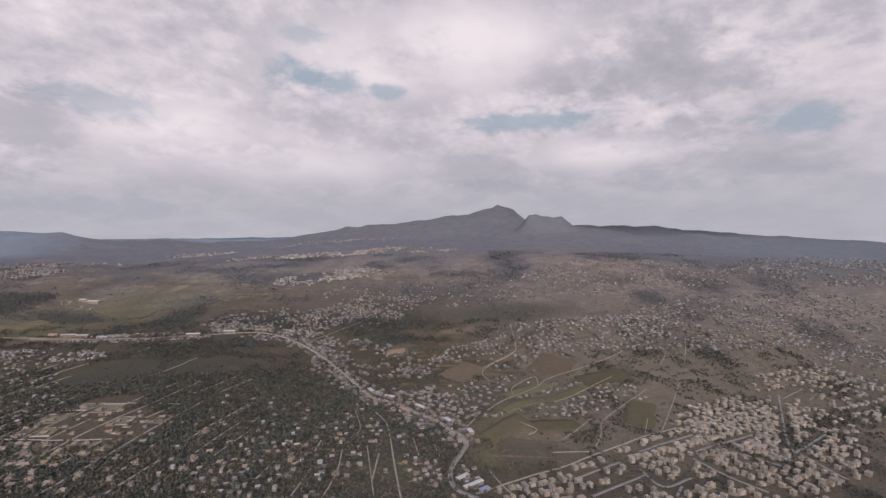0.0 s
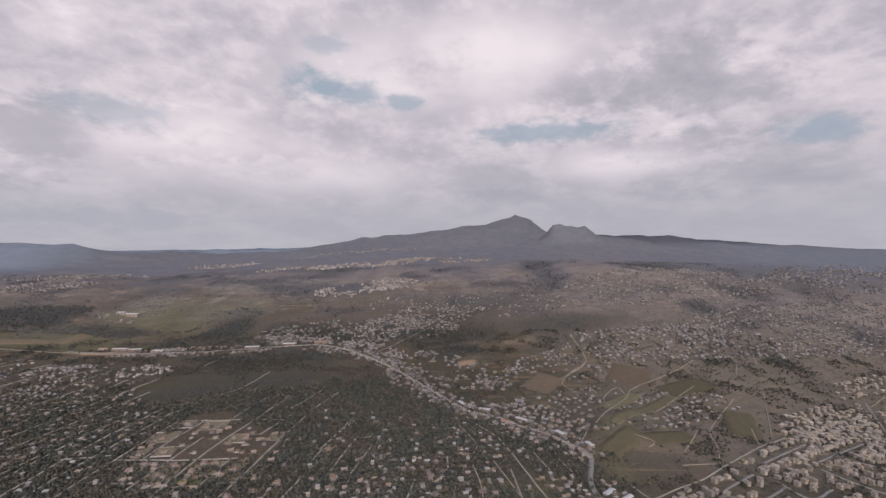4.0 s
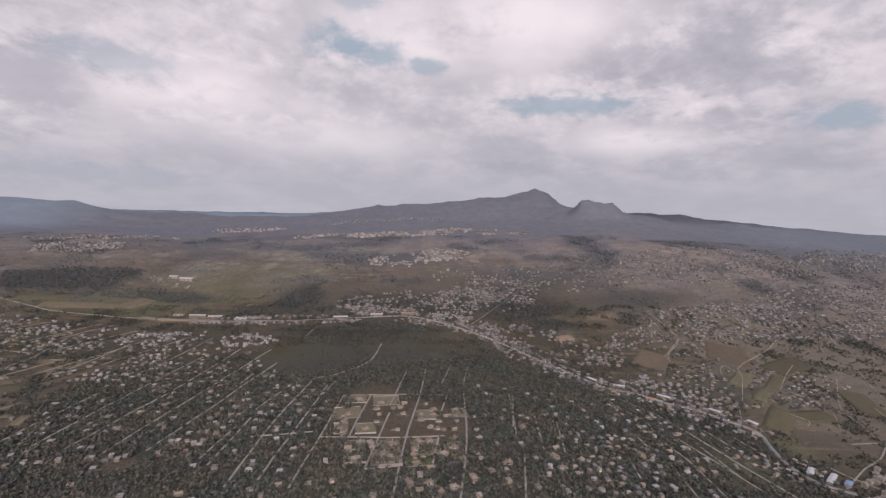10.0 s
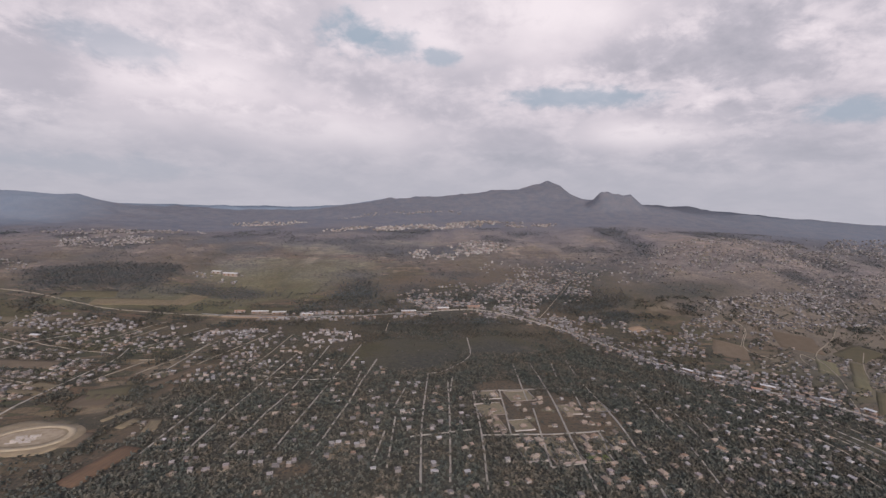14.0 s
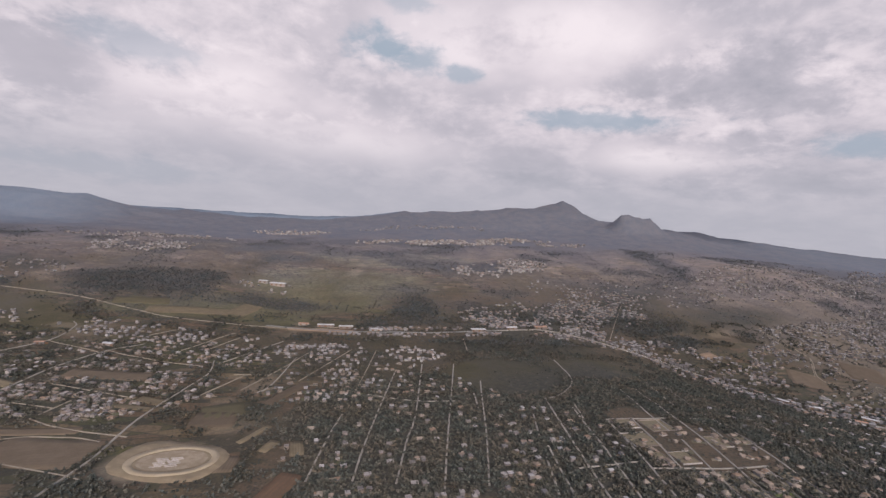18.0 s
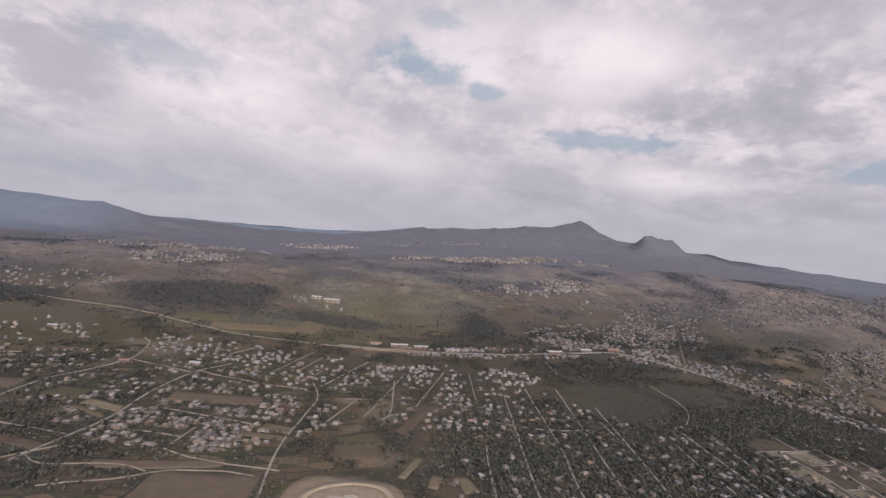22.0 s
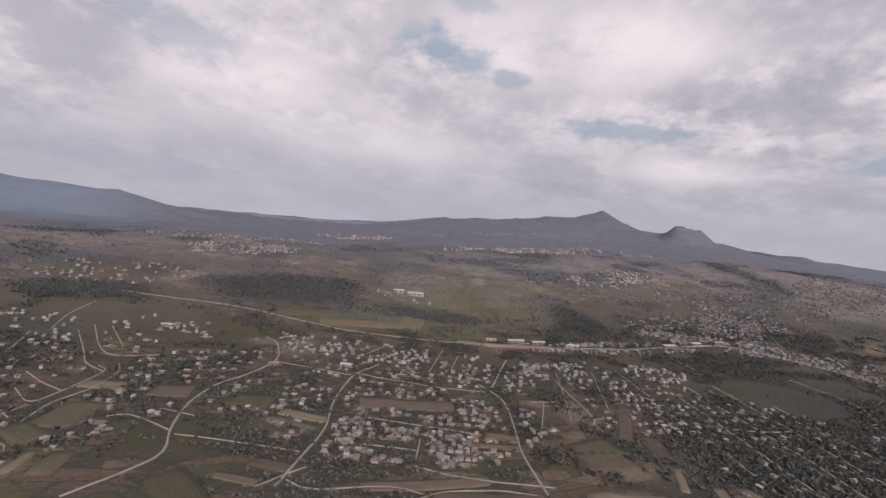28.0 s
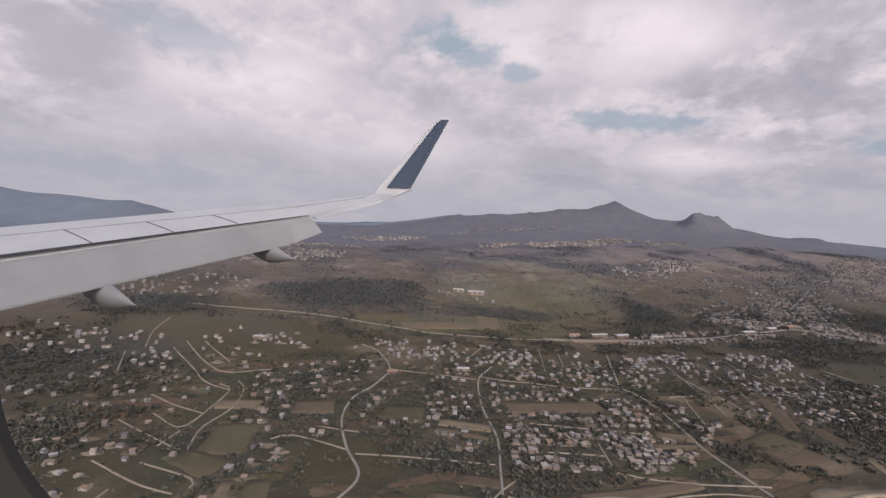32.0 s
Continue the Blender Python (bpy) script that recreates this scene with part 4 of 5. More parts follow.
# districts: centre x, y, half-length, half-width, turn, how many, least gap, kind, how far its buildings turn from the north
DISTRICTS_A = [
    (-430, 372, 180, 30, 5, 30, 12, "mixed", 8), (-190, 372, 110, 30, 0, 22, 11, "mixed", 10),
    (250, 450, 245, 62, 22, 330, 8.5, "block", 24), (-915, 580, 95, 34, -10, 110, 5.5, "mixed", -14), (-900, 620, 120, 60, -8, 110, 7, "mixed", -14), (-590, 480, 115, 80, 5, 72, 8.5, "mixed", 8),
    (-340, 450, 75, 60, 5, 40, 7.5, "tiled", 10), (-1080, 700, 110, 90, 10, 70, 10, "mixed", -14), (-1200, 590, 90, 40, 0, 36, 9, "mixed", -20), (-470, 470, 60, 90, 5, 44, 9, "mixed", 10),
    (-220, 480, 110, 110, 0, 46, 12, "mixed", 10), (395, 575, 120, 70, 20, 170, 9, "block", 20), (330, 545, 140, 36, 25, 120, 8, "block", 22)]
DISTRICTS_B = [
    (-50, 520, 70, 110, 10, 80, 8, "mixed", 15), (-870, 730, 120, 60, -12, 110, 8, "mixed", -14), (-1210, 720, 80, 130, 0, 60, 11, "mixed", 10), (-690, 640, 60, 60, 0, 56, 8, "mixed", 8),
    (-590, 620, 100, 75, 5, 64, 9.5, "mixed", 8), (-150, 420, 70, 50, 0, 54, 10, "mixed", 10), (90, 620, 100, 90, 30, 90, 9, "mixed", 25), (10, 425, 26, 30, 0, 14, 9, "mixed", 25),
    (190, 640, 100, 50, 30, 50, 10, "mixed", 25), (560, 660, 110, 100, 20, 130, 9.5, "block", 20)]
DISTRICTS = DISTRICTS_A + DISTRICTS_B
rng = random.Random(7)


def kept_clear(x, y):
    near = ROADS[(np.abs(ROADS[:, 0] - x) < 16) & (np.abs(ROADS[:, 1] - y) < 16)]
    if in_field(x, y, 2.0):
        return False
    return not any((x - a) ** 2 + (y - b) ** 2 < (r + 5) ** 2 for a, b, r in near) and not ((x + 781) / 48) ** 2 + ((y - 468) / 36) ** 2 < 1 and not ((x + 470) / 60) ** 2 + ((y - 660) / 55) ** 2 < 1


def scatter(cx, cy, rx, ry, turn, many, gap, cells, tries=45):
    c, s = math.cos(radians(turn)), math.sin(radians(turn))
    out = []
    for _ in range(many * tries):
        if len(out) == many:
            break
        r, a = math.sqrt(rng.random()), rng.random() * 2 * math.pi
        u, v = rx * r * math.cos(a), ry * r * math.sin(a)
        if rng.random() < 0.65:  # most plots stand in rows
            v = round(v / (gap * 1.9)) * gap * 1.9 + rng.uniform(-0.15, 0.15) * gap
        x, y = cx + u * c - v * s, cy + u * s + v * c
        k = (int(x // 30), int(y // 30))
        near = gap * rng.choice((0.5, 0.6, 0.8, 1.0, 1.4))
        if lumps(x, y, gap * 6, 77, 2) + rng.uniform(-0.25, 0.25) < 0.40:
            continue
        if any((x - p) ** 2 + (y - q) ** 2 < near * near for i in (-1, 0, 1) for j in (-1, 0, 1) for p, q in cells.get((k[0] + i, k[1] + j), ())):
            continue
        if not kept_clear(x, y):
            continue
        cells.setdefault(k, []).append((x, y))
        out.append((x, y))
    return out


SPOTS = {}
MODELS = {
    "flat": [flat_house(w, d, n, t, p) for w, d, n, t, p in ((10, 8, 1, 1, 0), (12, 8, 1, 0, 1), (9, 9, 2, 1, 0), (14, 9, 1, 1, 1), (11, 10, 2, 1, 1), (8, 7, 1, 0, 0))],
    "tiled": [tiled_house(w, d, hip, wing) for w, d, hip, wing in ((11, 8, 0, 0), (12, 9, 3, 1), (9, 8, 2.5, 0), (14, 9, 0, 1))],
    "block": [apartment_block(w, d, n) for w, d, n in ((10, 9, 2), (11, 10, 3), (13, 9, 2), (9, 9, 3), (16, 9, 3))],
}
for kind, size in (("flat", 0.37), ("tiled", 0.39), ("block", 0.42)):
    for model in MODELS[kind]:
        model.scale = (size, size, size)
USED = {}


def villa(w, d, swap):
    """A large house with a cross wing, two hipped roofs, a terrace and a chimney."""
    h = thing("villa", "large pale villa under hipped clay-tiled roofs", "house", "villas of the estate")
    part("wall", Shape().box(-w / 2, -d / 2, -3, w / 2, d / 2, 5.6), M_WALL, h)
    part("roof", Shape().gable(-w / 2 - 0.6, -d / 2 - 0.6, 5.65, w / 2 + 0.6, d / 2 + 0.6, 5.65 + d * 0.26, d * 0.45), M_TILE, h)
    x0, x1 = (-w / 2 - 5, -w / 2 + 0.2) if swap else (w / 2 - 0.2, w / 2 + 5)
    part("side_wing", Shape().box(x0, -d * 0.35, -3, x1, d * 0.55, 3.0), M_WALL, h)
    part("side_roof", Shape().gable(x0 - 0.4, -d * 0.35 - 0.4, 3.05, x1 + 0.4, d * 0.55 + 0.4, 4.9, 1.6), M_TILE, h)
    terrace = Shape().box(-w * 0.35, -d / 2 - 3.6, 2.7, w * 0.35, -d / 2, 2.95)
    for s in (-0.34, 0, 0.34):
        terrace.box(s * w - 0.2, -d / 2 - 3.5, -2, s * w + 0.2, -d / 2 - 3.1, 2.7)
    part("terrace", terrace, M_FLAT, h)
    part("chimney", Shape().box(w * 0.2, 0.8, 6.0, w * 0.2 + 0.9, 1.7, 9.4).box(w * 0.2 - 0.12, 0.68, 9.4, w * 0.2 + 1.02, 1.82, 9.6), M_WALL, h)
    part("door", Shape().box(-0.7, -d / 2 - 0.05, 0, 0.7, -d / 2 + 0.05, 2.3), M_DOOR, h)
    windows(h, [(s * w * 0.3, -d / 2, z, 0) for s in (-1, 1) for z in (1.7, 4.4)], 1.9, 1.5)
    return h


VILLAS = [(-392, 512), (-400, 443), (-369, 506), (-384, 424), (-375, 423), (-386, 399), (-358, 422), (-335, 426), (-326, 429), (-364, 407), (-339, 413), (-306, 420), (-316, 411), (-344, 371), (-329, 372), (-312, 368), (-296, 380), (-264, 402), (-237, 466), (-222, 416), (-204, 450), (-222, 398), (-140, 429), (-94, 413)]
villas = [villa(12, 9, False), villa(14, 10, True), villa(10, 9, True)]
for model in villas:
    model.scale = (0.44, 0.44, 0.44)
for k, (x, y) in enumerate(VILLAS):
    SPOTS.setdefault((int(x // 30), int(y // 30)), []).append((x, y))
    m = pose(x, y, up(x, y) + 0.4, 0, 0, 8 + 90 * (k % 3 == 1) + 4 * (k % 5))
    if k < 3:
        villas[k].matrix_basis = m @ Matrix.Diagonal((0.44, 0.44, 0.44, 1))
    else:
        copy_thing(villas[k % 3], m)


def stand(kind, x, y, turn):
    """Sets the next building of a kind on the ground: each model itself first, then copies."""
    k = rng.randrange(len(MODELS[kind]))
    m = pose(x, y, up(x, y) + 0.4, 0, 0, turn)
    model = MODELS[kind][k]
    if (kind, k) in USED:
        copy_thing(model, m)
    else:
        USED[kind, k] = True
        model.matrix_basis = m @ Matrix.Diagonal((*model.scale, 1))


COUNT = {"flat": 0, "tiled": 0, "block": 0}
SPARE = []       # buildings past the count, joined further on
HOMES = []
for cx, cy, rx, ry, turn, many, gap, kind, facing in DISTRICTS:
    for x, y in scatter(cx, cy, rx, ry, turn, many, gap, SPOTS):
        pick = kind if kind != "mixed" else ("flat" if rng.random() < 0.78 else "tiled")
        face = facing + rng.choice((0, 0, 90, 180)) + rng.uniform(-6, 6)
        HOMES.append((x, y))
        if COUNT[pick] < 290:
            COUNT[pick] += 1
            stand(pick, x, y, face)
        else:
            SPARE.append((x, y, face, 5.4 if pick == "block" else 3.6))
for kind, models in MODELS.items():  # any model that no district took
    for k, model in enumerate(models):
        if (kind, k) not in USED:
            for o in (*model.children_recursive, model):
                bpy.data.objects.remove(o)

# ---- far settlements, too small to count ----
FAR_TOWNS_A = [
    (-350, 1235, 100, 44, 10, 150, "hillside_houses", 14), (-270, 1275, 100, 55, 20, 175, "hillside_houses", 14), (-250, 850, 230, 34, -18, 300, "valley_houses", 10), (-560, 850, 140, 22, 0, 80, "valley_houses", 10),
    (-280, 960, 200, 70, 8, 240, "valley_houses", 9.5), (480, 1220, 330, 120, 12, 560, "slope_houses", 9.5), (620, 960, 330, 120, 12, 620, "slope_houses", 9.5), (330, 900, 230, 80, 5, 240, "slope_houses", 9.5),
    (760, 740, 170, 130, 20, 420, "slope_houses", 9.5)]
FAR_TOWNS_B = [
    (-260, 1570, 230, 34, 14, 300, "upper_houses", 15), (-30, 1545, 90, 20, 10, 50, "upper_houses", 11), (-520, 1520, 160, 30, 12, 150, "upper_houses", 15), (-890, 1760, 130, 90, 5, 90, "upper_houses", 14), (-1140, 1290, 130, 50, 10, 200, "left_town", 11),
    (-1300, 1080, 120, 60, 0, 60, "left_town", 9), (-1180, 1440, 200, 50, 10, 130, "left_town", 11), (-900, 800, 300, 36, -14, 100, "village_edge", 9), (-100, 720, 120, 90, -40, 130, "strip_houses", 10),
    (0, 580, 50, 60, -40, 50, "strip_houses", 9)]
FAR_TOWNS_C = [
    (-1250, 850, 110, 60, 0, 34, "village_edge", 9), (-640, 740, 110, 40, 0, 90, "village_edge", 9), (-60, 1120, 240, 90, 0, 150, "slope_houses", 9.5), (1050, 1300, 260, 160, 10, 420, "far_town", 11),
    (-420, 1880, 260, 40, 5, 80, "far_town", 12), (120, 800, 150, 70, 20, 120, "strip_houses", 9), (-1400, 760, 110, 160, 0, 80, "village_edge", 10), (-150, 1040, 160, 60, 30, 150, "valley_houses", 9.5),
    (-820, 1085, 70, 26, -10, 24, "left_town", 9)]
FAR_TOWNS = FAR_TOWNS_A + FAR_TOWNS_B + FAR_TOWNS_C


def joined_houses(name, label, spots):
    """Walls and roofs of many small houses, as two joined parts."""
    base = thing(name, label, "houses")
    base["kind"] = "stuff"
    walls, roofs = Shape(), Shape()
    for x, y, turn, size in spots:
        w, d = size * rng.uniform(0.7, 1.25), size * rng.uniform(0.6, 0.95)
        h = 0.38 * size * (1 if rng.random() < 0.7 else 1.8)
        a, b = Shape().box(-w / 2, -d / 2, -3, w / 2, d / 2, h), Shape()
        if rng.random() < 0.3:
            b.gable(-w / 2 - 0.4, -d / 2 - 0.4, h + 0.1, w / 2 + 0.4, d / 2 + 0.4, h + 0.1 + d * 0.27, rng.choice((0, 2.0)))
        else:
            b.box(-w / 2 - 0.2, -d / 2 - 0.2, h, w / 2 + 0.2, d / 2 + 0.2, h + 0.4)
            if rng.random() < 0.3:
                b.box(-0.6, -0.6, h + 0.4, 0.7, 0.6, h + 1.2)
        m = pose(x, y, up(x, y) + 0.3, 0, 0, turn)
        for src, to in ((a, walls), (b, roofs)):
            to.add([m @ Vector(p) for p in src.v], src.f)
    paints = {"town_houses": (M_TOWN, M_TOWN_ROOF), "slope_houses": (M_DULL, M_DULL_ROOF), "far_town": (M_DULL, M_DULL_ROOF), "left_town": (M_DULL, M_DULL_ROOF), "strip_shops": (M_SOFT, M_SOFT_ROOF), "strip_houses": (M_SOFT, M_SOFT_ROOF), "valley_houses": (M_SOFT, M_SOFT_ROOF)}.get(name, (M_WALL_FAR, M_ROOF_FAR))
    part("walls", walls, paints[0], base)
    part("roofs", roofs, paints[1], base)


towns = {}
for cx, cy, rx, ry, turn, many, name, size in FAR_TOWNS:
    towns.setdefault(name, [])
    for x, y in scatter(cx, cy, rx, ry, turn, int(many * 2.0), size * 0.62, SPOTS, 14):
        if lumps(x, y, 45, 51, 3) + rng.uniform(-0.2, 0.2) > 0.45:
            towns[name].append((x, y, turn + rng.choice((0, 90)) + rng.uniform(-12, 12), size * 0.44))
towns["village_edge"] += [s for s in SPARE if s[3] < 5]
towns["town_houses"] = [s for s in SPARE if s[3] >= 5]
strip = smooth_line([(-300, 862), (-210, 783), (-119, 659), (-92, 617), (-55, 600), (-34, 573), (-11, 550), (8, 521), (20, 507), (25, 491)], 4.0)
along = np.gradient(strip, axis=0)
along /= np.linalg.norm(along, axis=1)[:, None]
towns["strip_shops"] = []
for q, d in zip(strip, along):
    for s in (-1, 1):
        if rng.random() < 0.62:
            o = rng.uniform(5.5, 7.5) if rng.random() < 0.65 else rng.uniform(10, 16)
            towns["strip_shops"].append((q[0] - s * d[1] * o, q[1] + s * d[0] * o, math.degrees(math.atan2(d[1], d[0])) + rng.uniform(-5, 5), rng.uniform(3.2, 5.2)))
for name, spots in towns.items():
    joined_houses(name, "cluster of small pale houses spread over the slope", spots)

# ---- yards: trodden ground round the houses ----


def yards(name, label, spots, size, material, seed):
    g = np.random.default_rng(seed)
    vs, fs = [], []
    for x, y in spots:
        n, a0, r = 9, g.uniform(0, 6.28), size * g.uniform(0.6, 1.5)
        k = len(vs)
        px, py = x + g.normal(0, size * 0.4), y + g.normal(0, size * 0.4)
        ring = [(px + r * g.uniform(0.55, 1.2) * 1.35 * math.cos(a0 + 6.283 * i / n), py + r * g.uniform(0.55, 1.2) * 0.8 * math.sin(a0 + 6.283 * i / n)) for i in range(n)]
        vs += [(px, py)] + ring
        fs += [(k, k + 1 + i, k + 1 + (i + 1) % n) for i in range(n)]
    v = np.array(vs)
    lift = np.tile([0.42] + [0.16] * 9, len(v) // 10)
    me = mesh_np(name, np.column_stack([v, land(v[:, 0], v[:, 1]) + lift]), np.array(fs), True)
    me.materials.append(material)
    tagged(new(name, me), label, "ground", kind="stuff")


M_YARD = mat_pick("trodden_yard", [(0.0, (0.15, 0.115, 0.08)), (0.3, (0.20, 0.16, 0.115)), (0.5, (0.12, 0.105, 0.07)), (0.7, (0.25, 0.205, 0.155)), (0.85, (0.10, 0.10, 0.06))], True, 0.5, 0.95)
rng2 = random.Random(3)
yards("yards", "small patches of bare trodden earth round houses", [h for h in HOMES if rng2.random() < 0.75], 3.6, M_YARD, 2)
yards("far_yards", "pale bare patches among the far houses", [(x, y) for spots in towns.values() for x, y, *_ in spots if rng2.random() < 0.4], 3.6, M_YARD, 4)


def warehouse(w, d, h, x, y, turn, roof, label):
    b = thing("warehouse", label, "building", "sheds and halls")
    part("wall", Shape().box(-w / 2, -d / 2, -3, w / 2, d / 2, h), M_WALL, b)
    part("roof", Shape().gable(-w / 2 - 0.3, -d / 2 - 0.3, h, w / 2 + 0.3, d / 2 + 0.3, h + d * 0.12), roof, b)
    for k in range(max(2, int(w / 9))):
        part("gate", Shape().box(-w / 2 + 2 + 9 * k, -d / 2 - 0.08, 0, -w / 2 + 5 + 9 * k, -d / 2 + 0.05, h * 0.75), M_DOOR, b)
    b.matrix_world = pose(x, y, up(x, y) + 0.3, 0, 0, turn)


M_SHEET = mat_plain("pale_sheet_metal", (0.36, 0.36, 0.37), (0.46, 0.46, 0.47), 0.2, 0.5)
M_SHEET_BLUE = mat_plain("blue_sheet_metal", (0.16, 0.22, 0.34), (0.22, 0.28, 0.40), 0.2, 0.5)
M_SHEET_RED = mat_plain("rust_red_sheet", (0.30, 0.17, 0.12), (0.36, 0.22, 0.16), 0.2, 0.6)
SHEDS_A = [
    (20, 4.2, 2.6, 27, 412, 36, M_SHEET, "long white-roofed market hall beside the road"), (9, 4.5, 2.2, 36, 405, 36, M_SHEET_BLUE, "low shed with blue and white roof"), (13, 5, 2.6, 18, 424, 40, M_SHEET, "pale flat shed beside the road"), (30, 11, 4.5, -812, 1103, -8, M_SHEET, "white factory hall in the fields"),
    (18, 9, 4, -842, 1112, -8, M_SHEET, "white factory hall in the fields"), (26, 7, 3.6, -700, 884, 4, M_SHEET, "long pale shed by the earth yard"), (22, 7, 3.4, -668, 876, 8, M_SHEET, "long pale shed by the earth yard"), (16, 6, 3, -735, 893, 0, M_SHEET_RED, "rusty-roofed shed by the earth yard"),
    (18, 6, 3, -620, 862, -4, M_SHEET, "pale hall in the valley settlement"), (24, 8, 3.5, -455, 862, 6, M_SHEET, "pale hall in the valley settlement"), (20, 8, 3.5, -395, 876, 10, M_SHEET, "pale hall in the valley settlement")]
SHEDS_B = [
    (22, 7, 3.5, -340, 886, 4, M_SHEET_RED, "rusty-roofed hall in the valley settlement"), (14, 5, 3, -98, 640, -60, M_SHEET, "pale shop building on the main road"), (14, 5, 3, -70, 620, -25, M_SHEET, "pale shop building on the main road"), (16, 5, 3, -28, 586, -45, M_SHEET, "pale shop building on the main road"),
    (12, 5, 3, 6, 540, -55, M_SHEET, "pale shop building on the main road"), (10, 5, 2.6, 30, 512, -70, M_SHEET, "pale shop building on the main road"), (12, 5, 2.8, -48, 580, -40, M_SHEET_RED, "rusty-roofed shop on the main road"), (13, 6, 3.0, -1154, 857, -12, M_SHEET, "pale farm shed on the slope"),
    (12, 6, 3.0, -949, 745, -14, M_SHEET, "pale greenhouse shed among plots"), (10, 5, 2.8, -1022, 742, 10, M_SHEET_RED, "rusty-roofed barn beside the road")]
for w, d, h, x, y, turn, roof, label in SHEDS_A + SHEDS_B:
    warehouse(w, d, h, x, y, turn, roof, label)


def walled_plot(x0, y0, x1, y1, turn, lawn):
    """A garden wall round a plot, with its lawn or bare yard as part of it."""
    x, y = (x0 + x1) / 2, (y0 + y1) / 2
    w, d = abs(x1 - x0), abs(y1 - y0)
    b = thing("garden_wall", "pale low wall round a " + ("watered lawn" if lawn else "bare yard"), "wall", "walled plots")
    for n, (a0, b0, a1, b1) in enumerate(((-w / 2, -d / 2, w / 2, -d / 2 + 0.2), (-w / 2, d / 2 - 0.2, w / 2, d / 2), (-w / 2, -d / 2 + 0.2, -w / 2 + 0.2, d / 2 - 0.2), (w / 2 - 0.2, -d / 2 + 0.2, w / 2, d / 2 - 0.2))):
        part("wall", Shape().box(a0, b0, -3, a1, b1, 0.75), M_WALL, b)
    m = pose(x, y, up(x, y) + 0.3, 0, 0, turn)
    b.matrix_world = m
    n = 5
    v = [m @ Vector((-w / 2 + 0.4 + (w - 0.8) * i / n, -d / 2 + 0.4 + (d - 0.8) * j / n, 0)) for j in range(n + 1) for i in range(n + 1)]
    f = [(j * (n + 1) + i, j * (n + 1) + i + 1, (j + 1) * (n + 1) + i + 1, (j + 1) * (n + 1) + i) for j in range(n) for i in range(n)]
    inv = m.inverted()
    lawn_mesh = mesh_np("yard", [tuple(inv @ Vector((p.x, p.y, up(p.x, p.y) + 0.45))) for p in v], f, True)
    part("yard", lawn_mesh, M_LAWN if lawn else M_YARD_PALE, b)


M_LAWN = mat_plain("watered_lawn", (0.075, 0.095, 0.035), (0.105, 0.120, 0.050), 0.3, 0.95)
M_YARD_PALE = mat_plain("pale_yard", (0.140, 0.118, 0.080), (0.195, 0.160, 0.112), 0.3, 0.95)
for x0, y0, x1, y1, lawn in ((-407, 505, -385, 524, 0), (-378, 500, -352, 524, 0), (-413, 470, -388, 495, 0), (-408, 441, -396, 460, 0), (-390, 441, -372, 460, 0), (-374, 392, -350, 430, 0), (-395, 395, -378, 430, 0),
                             (-346, 393, -326, 406, 1), (-342, 409, -318, 432, 0), (-314, 400, -298, 432, 0), (-370, 395, -356, 430, 0), (-455, 505, -445, 520, 0), (-300, 480, -286, 500, 0), (-335, 470, -318, 490, 0)):
    walled_plot(x0, y0, x1, y1, 5, lawn)

# ---- trees ----


def crown_mesh(seed, r, tall, leaves, size):
    """An open crown of many small leaf sprays, uneven in outline."""
    g = np.random.default_rng(seed)
    lobes = g.normal(0, 0.42, (7, 3)) * (r, r, tall * 0.3) + (0, 0, tall * 0.62)
    n = leaves
    centre = lobes[g.integers(0, 7, n)] + g.normal(0, 0.33, (n, 3)) * (r * 0.75, r * 0.75, tall * 0.28)
    u = g.normal(0, 1, (n, 3)) * (1, 1, 0.4); u /= np.linalg.norm(u, axis=1)[:, None]
    w = np.cross(u, g.normal(0, 0.5, (n, 3)) + (0, 0, 1)); w /= np.linalg.norm(w, axis=1)[:, None]
    s = size * g.uniform(0.6, 1.3, (n, 1))
    v = np.stack([centre + u * s, centre + w * s, centre - u * s, centre - w * s], 1).reshape(-1, 3)
    return v, np.arange(4 * n).reshape(n, 4)


def tree(seed, r, tall, leaf):
    t = thing("tree", "small rounded tree with dark grey-green leaves", "tree", "garden trees")
    s = Shape().tube(0, 0, -0.8, tall * 0.5, 0.15, 0.08, 6)
    g = random.Random(seed)
    for k in range(4):
        a = k * 1.6 + g.random()
        x, y = math.cos(a) * r * 0.45, math.sin(a) * r * 0.45
        s.add([(0.08, 0, tall * 0.3), (-0.08, 0.05, tall * 0.3), (0, -0.08, tall * 0.34), (x, y, tall * 0.62)], [(0, 1, 3), (1, 2, 3), (2, 0, 3)])
    part("trunk", s, M_BARK, t)
    part("crown", mesh_np("crown", *crown_mesh(seed, r, tall, 90, 0.42)), leaf, t)
    return t


